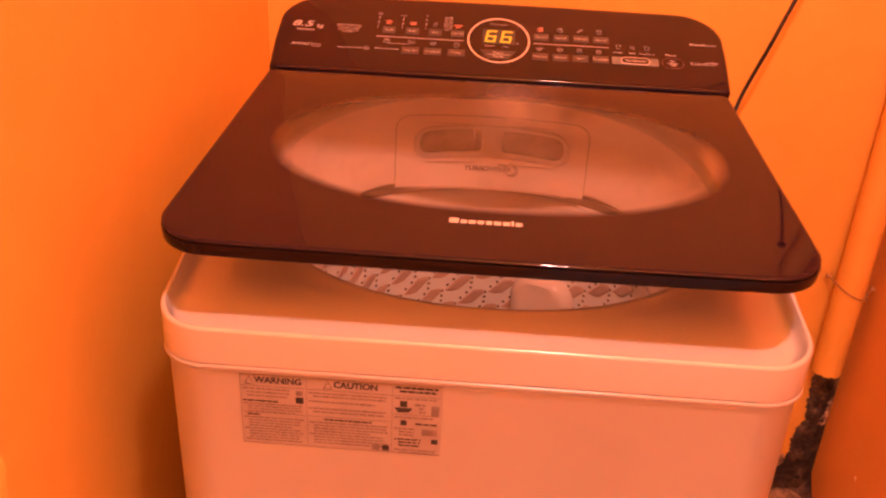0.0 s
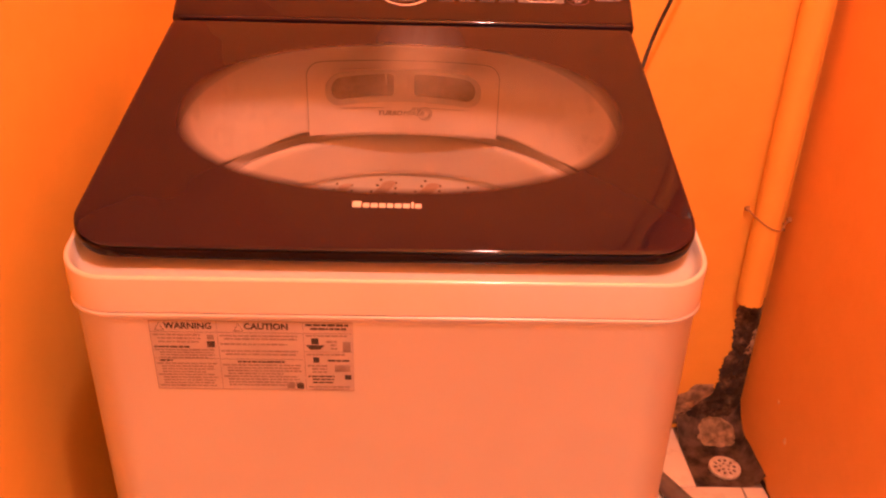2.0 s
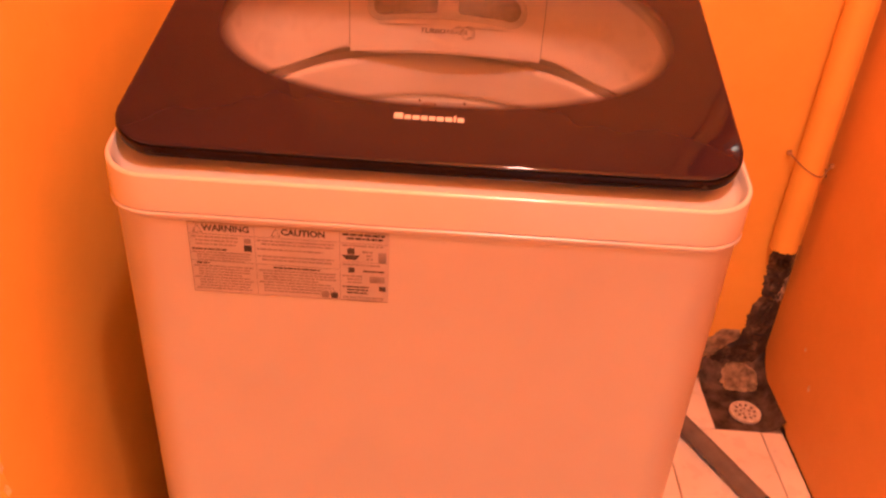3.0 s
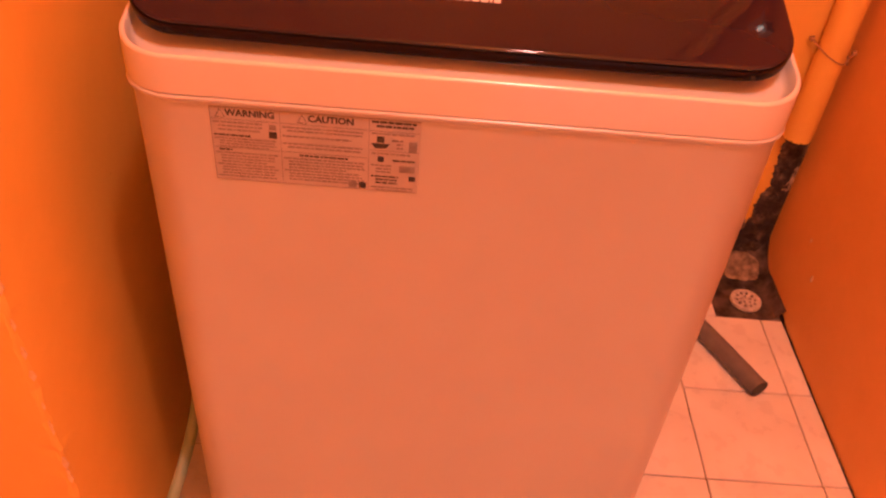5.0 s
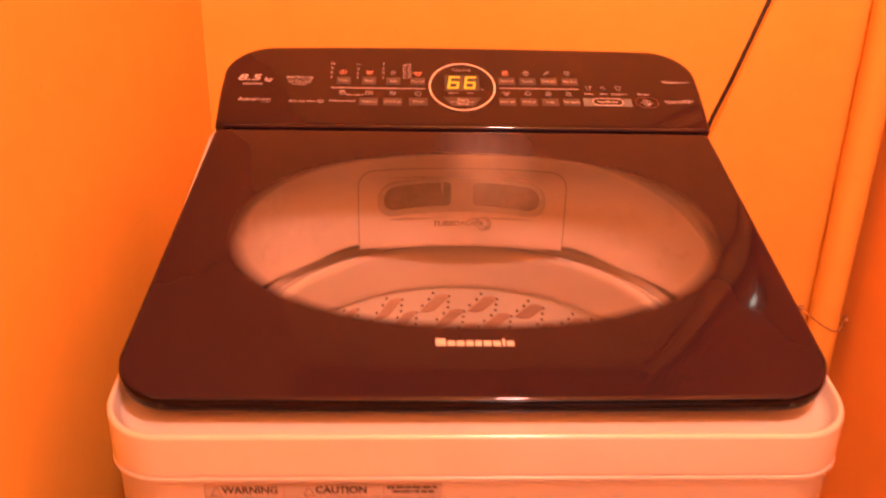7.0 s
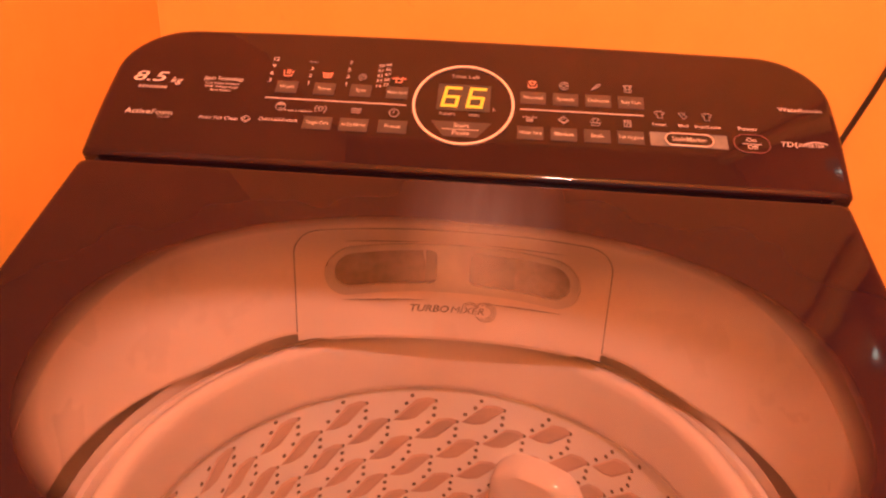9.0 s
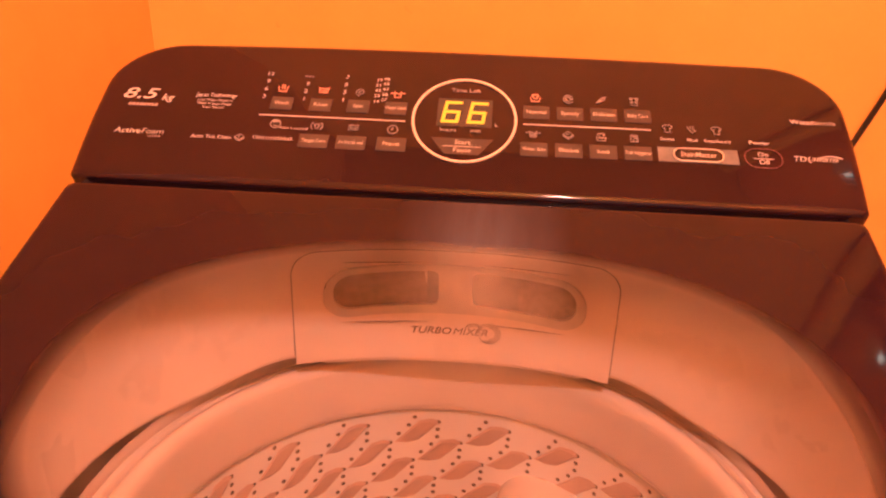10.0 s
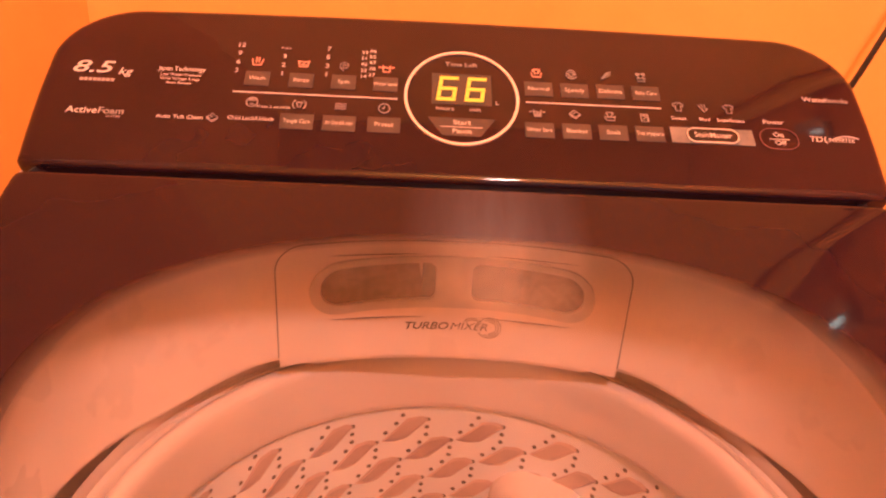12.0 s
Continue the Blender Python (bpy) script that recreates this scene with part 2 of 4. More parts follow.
def lathe(bm, profile, centre, seg=96, cap0=False, cap1=False):
    cx, cy = centre
    return loft(bm, [[(cx + r * math.cos(2 * math.pi * i / seg), cy + r * math.sin(2 * math.pi * i / seg), z)
                      for i in range(seg)] for r, z in profile], cap0=cap0, cap1=cap1)


def spline(points, steps=8):
    """A smooth line through the points."""
    ps = [Vector(p) for p in points]
    ps = [2 * ps[0] - ps[1]] + ps + [2 * ps[-1] - ps[-2]]
    line = []
    for a, b, c, d in zip(ps, ps[1:], ps[2:], ps[3:]):
        for k in range(steps):
            t = k / steps
            line.append(0.5 * (2 * b + (c - a) * t + (2 * a - 5 * b + 4 * c - d) * t * t + (3 * b - a - 3 * c + d) * t ** 3))
    return line + [ps[-2]]


def tube(bm, line, radius, seg=10, caps=True):
    rings, up = [], Vector((0.123, 0.31, 0.94))
    for i, p in enumerate(line):
        d = (line[min(i + 1, len(line) - 1)] - line[max(i - 1, 0)]).normalized()
        a = d.cross(up).normalized()
        b = d.cross(a)
        r = radius(i) if callable(radius) else radius
        rings.append([p + r * (math.cos(2 * math.pi * k / seg) * a + math.sin(2 * math.pi * k / seg) * b) for k in range(seg)])
    return loft(bm, rings, cap0=caps, cap1=caps)


def outline(hw, y0, y1, r_front, r_back, n, centre, bow=0.0):
    """A rounded rectangle, as n points at even angles round the centre."""
    pts = []
    for cx, cy, r, a0 in ((hw - r_back, y1 - r_back, r_back, 0), (-hw + r_back, y1 - r_back, r_back, 90),
                          (-hw + r_front, y0 + r_front, r_front, 180), (hw - r_front, y0 + r_front, r_front, 270)):
        for k in range(25):
            a = radians(a0 + 90 * k / 24)
            pts.append((cx + r * math.cos(a), cy + r * math.sin(a)))
    dense = []
    for (ax, ay), (bx, by) in zip(pts, pts[1:] + pts[:1]):
        steps = max(1, int(math.hypot(bx - ax, by - ay) / 0.004))
        dense += [(ax + (bx - ax) * k / steps, ay + (by - ay) * k / steps) for k in range(steps)]
    dense = [(x, y - bow * (1 - (x / hw) ** 2) if y < centre[1] else y) for x, y in dense]
    ang = np.array([math.atan2(y - centre[1], x - centre[0]) % (2 * math.pi) for x, y in dense])
    order = np.argsort(ang)
    ang, xy = ang[order], np.array(dense)[order]
    want = np.arange(n) * 2 * math.pi / n
    return list(zip(np.interp(want, ang, xy[:, 0], period=2 * math.pi), np.interp(want, ang, xy[:, 1], period=2 * math.pi)))


def oval(a, b, e, n, centre, front=1.0):
    """A squared ellipse, as n points at even angles round its centre; front: how much of b its front half takes."""
    pts = []
    for k in range(n):
        t = 2 * math.pi * k / n
        c, s = math.cos(t), math.sin(t)
        r = (abs(c / a) ** e + abs(s / (b if s > 0 else b * front)) ** e) ** (-1 / e)
        pts.append((centre[0] + r * c, centre[1] + r * s))
    return pts


def letters(name, body, u, v, size, material, parent, align="CENTER", lift=0.0006, shear=0.0, wide=1.0, bold=0.010):
    """Printed words in the parent's plane, as a mesh."""
    cu = bpy.data.curves.new(name, "FONT")
    cu.body, cu.size, cu.align_x, cu.align_y, cu.shear, cu.resolution_u = body, size, align, "CENTER", shear, 3
    cu.offset = size * bold
    ob = bpy.data.objects.new(name, cu)
    scene.collection.objects.link(ob)
    bpy.context.view_layer.update()
    me = bpy.data.meshes.new_from_object(ob.evaluated_get(bpy.context.evaluated_depsgraph_get()))
    bpy.data.objects.remove(ob)
    me.materials.clear()
    me.materials.append(material)
    me.transform(Matrix.Diagonal((wide, 1, 1, 1)))
    res = new(name, me)
    res.location = (u, v, lift)
    res.parent = parent
    return res


def plate(bm, u0, u1, v0, v1, w0, w1, bevel=0.0):
    return box(bm, u0, u1, v0, v1, w0, w1, bevel, 2)


# ---- the room: walls, ceiling and floor ----
XL, XR, YB, TOP = -0.402, 0.761, 0.86, 2.75
YE = -0.08                                   # where the left wall ends in an outer corner


def rough_wall(name, rows, label, paint=PAINT):
    """A wall as a solid: rows of its face and of its back."""
    bm = bmesh.new()
    for b in rows:
        box(bm, *b)
    return tagged(part(name, bm, paint, None, smooth=False), label, "wall", kind="structure")


rough_wall("wall_back", [(-0.55, 0.95, YB, YB + 0.12, 0.0, TOP)], "orange painted plaster wall behind the washing machine")
rough_wall("wall_right", [(XR, XR + 0.12, YF, YB, 0.0, TOP)], "orange painted plaster wall beside the drain, reddened for bounced light", REDDENED)
# Unseen front wall, side wall and ceiling, added to bounce orange light.
rough_wall("wall_front", [(XS - 0.12, DOOR[0], YF - 0.12, YF, 0.0, TOP), (DOOR[1], XR + 0.12, YF - 0.12, YF, 0.0, TOP), (DOOR[0], DOOR[1], YF - 0.12, YF, DOOR[2], TOP)], "unseen orange wall added behind the camera to bounce light")
rough_wall("wall_side", [(XS - 0.12, XS, YF, YE + 0.12, 0.0, TOP)], "unseen orange side wall added to bounce light")
tagged(part("ceiling", box(bmesh.new(), XS - 0.12, XR + 0.12, YF - 0.12, YB + 0.12, TOP, TOP + 0.1), PAINT, smooth=False),
       "unseen orange ceiling added to close the room", "ceiling", kind="structure")


def left_wall():
    """Its near corner is worn, with an uneven chipped edge."""
    bm = bmesh.new()
    zs = [i * 0.0125 for i in range(int(TOP / 0.0125) + 1)]
    rows = []
    for z in zs:
        j = 0.0025 * noise.noise((0, 3, z * 9)) + 0.0022 * noise.noise((5, 1, z * 60))
        c = 0.005 + 0.003 * (noise.noise((9, 2, z * 45)) > 0.15)
        rows.append([(XL, YB, z), (XL, YE + 0.03, z), (XL + j, YE + c, z), (XL - c * 0.4 + j, YE + c * 0.3, z), (XL - c, YE + j, z), (XL - 0.03, YE, z), (XS, YE, z), (XS, YB, z)])
    loft(bm, rows, cap0=True, cap1=True)
    return tagged(part("wall_left", bm, PAINT, smooth=False), "orange painted wall ending in a chipped corner", "wall", kind="structure")


def chips(wall):
    rng = random.Random(11)
    for k in range(16):
        z = 0.28 + k * 0.030 + rng.uniform(-0.03, 0.03)
        bm = bmesh.new()
        h, w = rng.uniform(0.005, 0.013), rng.uniform(0.002, 0.005)
        ps = [(0, 0, -h), (w, -0.001, -h * 0.2), (w * 0.6, 0.001, h * 0.6), (0, 0, h), (-w * 0.6, 0.001, 0.1 * h)]
        a = [bm.verts.new(p) for p in ps]
        b = [bm.verts.new((p[0] * 0.8, p[1] - 0.0018, p[2] * 0.8)) for p in ps]
        bm.faces.new(b)
        for i in range(5):
            bm.faces.new((a[i], a[(i + 1) % 5], b[(i + 1) % 5], b[i]))
        part("plaster_chip", bm, CHIP, wall, smooth=False, m=pose(XL - 0.001, YE + 0.002, z, 0, 0, 40))


chips(left_wall())

TX, TY, TS = 0.503, 0.460, 0.209             # a tile corner and the tile's pitch
bm = bmesh.new()
box(bm, XS - 0.12, XR + 0.12, YF - 0.12, YB + 0.12, -0.1, -0.004)
floor = tagged(part("floor", bm, GROUT, smooth=False), "white square floor tiles with dirty grout", "floor", kind="structure")
SUMP = (0.628, XR, 0.672, YB)                # the sunk corner round the drain

# the corner round the drain: dark damp cement with a fillet against both walls
bm = bmesh.new()
nx, ny = 26, 30
grid = []
for j in range(ny + 1):
    row = []
    for i in range(nx + 1):
        x = SUMP[0] - 0.010 + (XR - SUMP[0] + 0.010) * i / nx
        y = SUMP[2] + (YB - SUMP[2]) * j / ny
        edge = max(0, (y - (YB - 0.06)) / 0.06) ** 2 * 0.05 + max(0, (x - (XR - 0.03)) / 0.03) ** 2 * 0.03
        z = -0.003 + edge + 0.0015 * noise.noise((x * 40, y * 40, 1)) + 0.001 * noise.noise((x * 120, y * 120, 3))
        row.append(bm.verts.new((x, y, z)))
    grid.append(row)
for j in range(ny):
    for i in range(nx):
        bm.faces.new((grid[j][i], grid[j][i + 1], grid[j + 1][i + 1], grid[j + 1][i]))
tagged(part("drain_corner", bm, GRIME), "dark damp cement corner round the floor drain", "floor", kind="structure")


def crumbled_patch(name, rows, material, label, depth, seed):
    """A raised, crumbling patch on the back wall, ragged along its sides: rows of (height, left, right)."""
    hs, ls, rs = zip(*rows)
    steps = int((hs[-1] - hs[0]) / 0.004) + 1
    bm, rings, n = bmesh.new(), [], 22
    for k in range(steps + 1):
        z = hs[0] + (hs[-1] - hs[0]) * k / steps
        l, r = float(np.interp(z, hs, ls)), float(np.interp(z, hs, rs))
        l += 0.010 * noise.noise((1, z * 70, seed)) + 0.006 * noise.noise((4, z * 190, seed))
        r = min(r + 0.006 * noise.noise((8, z * 90, seed)), XR - 0.001)
        ring = []
        for i in range(n + 1):
            f = i / n
            x = l + (r - l) * f
            inside = min(1.0, 4 * f, 4 * (1 - f), 0.35 * k, 0.35 * (steps - k))
            bumps = 0.5 + 0.5 * noise.noise((x * 60, z * 60, seed + 2)) + 0.4 * noise.noise((x * 170, z * 170, seed))
            ring.append((x, YB - 0.0012 - depth * inside * max(0.1, bumps), z))
        rings.append(ring)
    loft(bm, rings, close=False)
    return tagged(part(name, bm, material), label, "wall patch", kind="structure")


crumbled_patch("damp_patch", [(0.020, 0.600, 0.775), (0.050, 0.622, 0.775), (0.070, 0.640, 0.775), (0.090, 0.672, 0.775), (0.110, 0.694, 0.775), (0.135, 0.698, 0.775), (0.165, 0.697, 0.775),
                              (0.195, 0.702, 0.775), (0.215, 0.710, 0.775), (0.235, 0.712, 0.775), (0.265, 0.708, 0.775), (0.295, 0.706, 0.775), (0.320, 0.704, 0.775), (0.345, 0.706, 0.770), (0.362, 0.712, 0.750)],
               MOULD, "black damp crumbled plaster below the pipe", 0.010, 3)
crumbled_patch("damp_edge", [(0.012, 0.560, 0.640), (0.040, 0.575, 0.660), (0.075, 0.600, 0.680), (0.105, 0.630, 0.700), (0.125, 0.650, 0.690)],
               PLASTER, "tan crumbling plaster at the edge of the damp", 0.006, 17)
crumbled_patch("bare_plaster", [(0.205, 0.740, 0.752), (0.225, 0.738, 0.757), (0.250, 0.740, 0.760), (0.278, 0.748, 0.760)],
               PLASTER, "small patch of bare plaster in the damp corner", 0.013, 9)
bm = bmesh.new()
lump = []
for f in (1.0, 0.86, 0.62, 0.3, 0.02):
    row = []
    for i in range(40):
        a = 2 * math.pi * i / 40
        rag = 1 + 0.28 * noise.noise((2 * math.cos(a), 2 * math.sin(a), 5)) + 0.16 * noise.noise((7 * math.cos(a), 7 * math.sin(a), 9))
        x, y = 0.708 + 0.046 * f * rag * math.cos(a), 0.822 + 0.030 * f * rag * math.sin(a)
        y = min(y, YB - 0.006)
        rise = max(0, (y - (YB - 0.06)) / 0.06) ** 2 * 0.05
        row.append((x, y, rise + (0.0 if f == 1.0 else 0.006 + 0.006 * noise.noise((x * 90, y * 90, 2)))))
    lump.append(row)
loft(bm, lump, cap1=True)
tagged(part("bare_plaster", bm, PLASTER), "crumbling tan plaster lump in the drain corner", "wall patch", kind="structure")


# ---- drain, pipe, twine, hoses and cables ----
def floor_drain(x, y):
    t = thing("floor_drain", "round worn metal floor drain with slots", "drain", at=(x, y, 0.004))
    part("rim", lathe(bmesh.new(), [(0.0335, -0.004), (0.0335, 0.003), (0.0315, 0.0048), (0.0285, 0.0045), (0.0275, 0.002), (0.0275, -0.004)], (0, 0), 40), DRAIN, t)
    part("pit", lathe(bmesh.new(), [(0.028, -0.002), (0.001, -0.003)], (0, 0), 24, cap1=True), GRIME, t, "dark hole")
    bm = bmesh.new()
    def ring_of(cx, cy, a, b, turn, n=12):
        c, q = math.cos(turn), math.sin(turn)
        return [(cx + a * math.cos(2 * math.pi * i / n) * c - b * math.sin(2 * math.pi * i / n) * q,
                 cy + a * math.cos(2 * math.pi * i / n) * q + b * math.sin(2 * math.pi * i / n) * c) for i in range(n)]
    loops = [ring_of(0, 0, 0.0285, 0.0285, 0, 40)]
    loops += [ring_of(0.0205 * math.cos(k * 0.6283), 0.0205 * math.sin(k * 0.6283), 0.0048, 0.0036, k * 0.6283) for k in range(10)]
    loops += [ring_of(0.0100 * math.cos(k * 1.2566 + 0.3), 0.0100 * math.sin(k * 1.2566 + 0.3), 0.0036, 0.0030, k * 1.2566 + 0.3) for k in range(5)]
    edges = []
    for loop in loops:
        vs = [bm.verts.new((px, py, 0.0036)) for px, py in loop]
        edges += [bm.edges.new((a, b)) for a, b in zip(vs, vs[1:] + vs[:1])]
    bmesh.ops.triangle_fill(bm, use_beauty=True, use_dissolve=False, edges=edges, normal=(0, 0, 1))
    made = bmesh.ops.extrude_face_region(bm, geom=bm.faces[:])
    for v in made["geom"]:
        if isinstance(v, bmesh.types.BMVert):
            v.co.z -= 0.003
    part("grate", bm, DRAIN, t)


floor_drain(0.693, 0.722)
bm = bmesh.new()
foot = []
for k in range(90):
    y = 0.10 + (YB - 0.10) * k / 89
    grow = 0.25 + 0.75 * max(0.0, (y - 0.45) / 0.41) ** 1.5
    h = 0.6 * (0.018 + 0.05 * max(0, noise.noise((3, y * 26, 1))) + 0.02 * noise.noise((3, y * 90, 1))) * grow
    w = 0.6 * (0.010 + 0.012 * max(0, noise.noise((7, y * 40, 2)))) * grow
    foot.append([(XR - w, y, 0.0012), (XR - 0.003 - 0.2 * w, y, 0.004 * grow), (XR - 0.0015, y, max(0.004, h))])
loft(bm, foot, close=False)
tagged(part("grimy_foot", bm, MOULD), "dark grime along the foot of the wall", "dirt", kind="structure")

PIPE = (0.714, 0.831, 0.0275)


def waste_pipe():
    x, y, r = PIPE
    t = thing("waste_pipe", "orange painted plastic waste pipe in the corner", "pipe", at=(x, y, 0.36))
    bm = bmesh.new()
    rings = []
    for k, z in enumerate([0.0, 0.012, 0.05] + [0.12 + 0.09 * i for i in range(26)]):
        rings.append([((r + 0.0006 * noise.noise((i, z * 7, 2))) * math.cos(2 * math.pi * i / 36),
                       (r + 0.0006 * noise.noise((i, z * 7, 5))) * math.sin(2 * math.pi * i / 36),
                       min(z, TOP - 0.362) + (0.004 * noise.noise((i * 0.8, 0, 4)) if k == 0 else 0)) for i in range(36)])
    inner = [[(p[0] * 0.88, p[1] * 0.88, p[2]) for p in rings[0]], [(p[0] * 0.88, p[1] * 0.88, p[2] + 0.09) for p in rings[0]]]
    loft(bm, inner[::-1] + rings, cap0=True, cap1=True)
    part("pipe", bm, PAINT, t)


waste_pipe()
x, y, r = PIPE
t = thing("twine_tie", "frayed twine tied round the pipe between two nails", "twine", at=(x, y, 0.55))
tube_line = [(-0.038, 0.018, 0.014), (-0.034, 0.008, 0.011), (-0.0275, -0.008, 0.006), (-0.014, -0.0255, -0.002), (0.006, -0.0285, -0.011), (0.0235, -0.0170, -0.016), (0.034, -0.004, -0.010), (0.045, 0.004, -0.002)]
part("twine", tube(bmesh.new(), spline(tube_line), 0.0016, 6), TWINE, t)
for p in ((-0.038, 0.0185, 0.014), (0.0445, 0.004, -0.002)):
    bm = bmesh.new()
    bmesh.ops.create_icosphere(bm, subdivisions=2, radius=0.0055)
    for v in bm.verts:
        v.co *= 1 + 0.35 * noise.noise(v.co * 300)
    part("knot", bm, TWINE, t, m=Matrix.Translation(p))
part("loose_end", tube(bmesh.new(), spline([(0.030, -0.004, -0.006), (0.033, -0.006, -0.016), (0.036, -0.003, -0.024)]), 0.0016, 6), TWINE, t)


def flake(x, y, z, size, normal_x, seed, material):
    """A small spot where the paint has come off."""
    bm = bmesh.new()
    rim, top = [], []
    for i in range(14):
        a = 2 * math.pi * i / 14
        r = size * (1 + 0.45 * noise.noise((2 * math.cos(a), 2 * math.sin(a), seed)))
        rim.append((0.0, r * 0.7 * math.cos(a), r * math.sin(a)))
        top.append((-0.0016, 0.75 * r * 0.7 * math.cos(a), 0.75 * r * math.sin(a)))
    loft(bm, [rim, top], cap1=True)
    t = part("paint_flake", bm, material, None, m=Matrix.Translation((x, y, z)) @ (pose(0, 0, 0) if normal_x else pose(0, 0, 0, 0, 0, -90)))
    return tagged(t, "small spot of flaked wall paint", "flaked paint", group="flaked paint spots")


for k, (y, z, size) in enumerate(((0.64, 0.150, 0.008), (0.70, 0.20, 0.005))):
    flake(XR, y, z, size, True, k, CHIP)
for k, (x, z, size) in enumerate(((0.628, 0.602, 0.004), (0.60, 0.30, 0.005), (0.655, 0.185, 0.006), (0.24, 1.16, 0.003))):
    flake(x, YB, z, size, False, k + 9, MOULD)


def drain_hose():
    t = thing("drain_hose", "grey corrugated drain hose end lying on the tiles", "hose")
    line = spline([(0.30, 0.80, 0.030), (0.41, 0.79, 0.021), (0.500, 0.715, 0.0200), (0.568, 0.600, 0.0200), (0.645, 0.450, 0.0200)], 26)
    part("hose", tube(bmesh.new(), line, lambda i: 0.0185 + 0.0008 * (i % 2) if i < len(line) - 10 else 0.0192, 16, caps=False), HOSE, t)
    d = (line[-1] - line[-2]).normalized()
    part("bore", tube(bmesh.new(), [line[-1] - d * 0.05, line[-1] - d * 0.001], 0.0160, 16), MATT, t, "dark open hose end")
    part("lip", tube(bmesh.new(), [line[-1] - d * 0.006, line[-1]], 0.0197, 16, caps=False), HOSE, t)


drain_hose()

t = thing("green_hose", "pale green water hose between wall and machine", "hose")
part("hose", tube(bmesh.new(), spline([(-0.335, 0.42, 0.42), (-0.338, 0.28, 0.33), (-0.342, 0.19, 0.235), (-0.345, 0.135, 0.19), (-0.347, 0.085, 0.172), (-0.350, 0.03, 0.160),
                                        (-0.355, -0.03, 0.135), (-0.365, -0.09, 0.08), (-0.40, -0.17, 0.02), (-0.48, -0.26, 0.0085)], 10), 0.0085, 10), GREEN, t)
t = thing("power_cable", "black power cable hanging down behind the machine", "cable")
part("cable", tube(bmesh.new(), spline([(0.33, 0.60, 0.70), (0.37, 0.69, 0.80), (0.411, 0.765, 0.905), (0.447, 0.768, 1.01), (0.486, 0.775, 1.12), (0.535, 0.79, 1.25),
                                         (0.612, 0.82, 1.45), (0.668, 0.850, 1.60)], 8), 0.0034, 8), CABLE, t)
part("plug", box(bmesh.new(), 0.660, 0.676, 0.840, 0.8595, 1.590, 1.615, 0.004), MATT, t)

# bulb under the ceiling, and an unseen tube added high in the corner for the lid's glint
t = thing("ceiling_bulb", "round warm light bulb in a holder under the ceiling", "lamp", at=(LAMP[0], LAMP[1], TOP))
DROP = TOP - LAMP[2] - 0.24
part("holder", lathe(bmesh.new(), [(0.045, 0), (0.045, -0.02), (0.006, -0.03), (0.006, -0.03 - DROP), (0.022, -0.04 - DROP), (0.022, -0.12 - DROP), (0.018, -0.14 - DROP)], (0, 0), 24, cap0=True, cap1=True), PLASTIC, t)
part("bulb", lathe(bmesh.new(), [(r, z - DROP) for r, z in ((0.016, -0.135), (0.022, -0.16), (0.034, -0.185), (0.036, -0.205), (0.030, -0.225), (0.016, -0.238), (0.002, -0.241))], (0, 0), 24, cap0=True, cap1=True), BULB, t)
for o in t.children:
    o.visible_shadow = False
t = thing("glint_source", "stand-in tube for the unseen source of the lid's glint", "lamp", at=(XR, 0.697, 1.868))
part("case", box(bmesh.new(), -0.022, 0.0, -0.022, 0.022, -0.04, 0.04, 0.004), PLASTIC, t)
# Plate added to keep the tube out of the console's reflection.
part("glint_block", box(bmesh.new(), -0.0455, -0.0440, -0.0125, 0.022, -0.075, 0.04), PLASTIC, t, smooth=False)
part("arm", box(bmesh.new(), -0.0440, -0.020, 0.0160, 0.022, -0.04, 0.04), PLASTIC, t, smooth=False)
part("tube", box(bmesh.new(), -0.030, -0.023, -0.007, 0.007, -0.018, 0.018, 0.003), TUBE, t)


# ---- the washing machine ----
machine = thing("washing_machine", "white top-loading washing machine with a dark glass lid", "washing machine")
CX, CY = 0.0, 0.235                          # middle of the loading opening
HINGE, SLOPE = (0.0, 0.405, 1.008), 16.9
RISE = math.tan(radians(SLOPE))
NR = 480


def lid_z(y):
    return HINGE[2] + (y - HINGE[1]) * RISE


def cover_z(y):
    d = lid_z(min(y, 0.43)) - 0.028 - 0.864
    return 0.864 + 0.5 * (d + math.sqrt(d * d + 0.00023))


def ring_at(hw, y0, y1, rf, rb, z, bow=0.0):
    pts = outline(hw, y0, y1, rf, rb, NR, (CX, CY), bow)
    return [(x - (0.0065 if x < 0 else 0.0) * min(1, abs(x) / 0.2), y, z(y) if callable(z) else z) for x, y in pts]


# cabinet
bm = bmesh.new()
loft(bm, [ring_at(0.270, 0.020, 0.540, 0.04, 0.03, 0.035), ring_at(0.286, 0.004, 0.556, 0.05, 0.03, 0.040), ring_at(0.289, 0.001, 0.559, 0.05, 0.03, 0.06),
          ring_at(0.289, 0.001, 0.559, 0.05, 0.03, 0.45), ring_at(0.289, 0.001, 0.559, 0.05, 0.03, 0.826), ring_at(0.2900, 0.0000, 0.560, 0.05, 0.03, 0.8285), ring_at(0.2920, -0.0020, 0.560, 0.05, 0.03, 0.8304),
          ring_at(0.2918, -0.0024, 0.560, 0.05, 0.03, 0.8316), ring_at(0.2920, -0.0027, 0.560, 0.05, 0.03, 0.8326), ring_at(0.2918, -0.0024, 0.560, 0.05, 0.03, 0.8340), ring_at(0.2912, -0.0012, 0.559, 0.05, 0.03, 0.8350), ring_at(0.284, 0.006, 0.553, 0.046, 0.028, 0.8350)], cap0=True)
part("cabinet", bm, WHITE, machine, "white enamelled steel cabinet")
bm = bmesh.new()
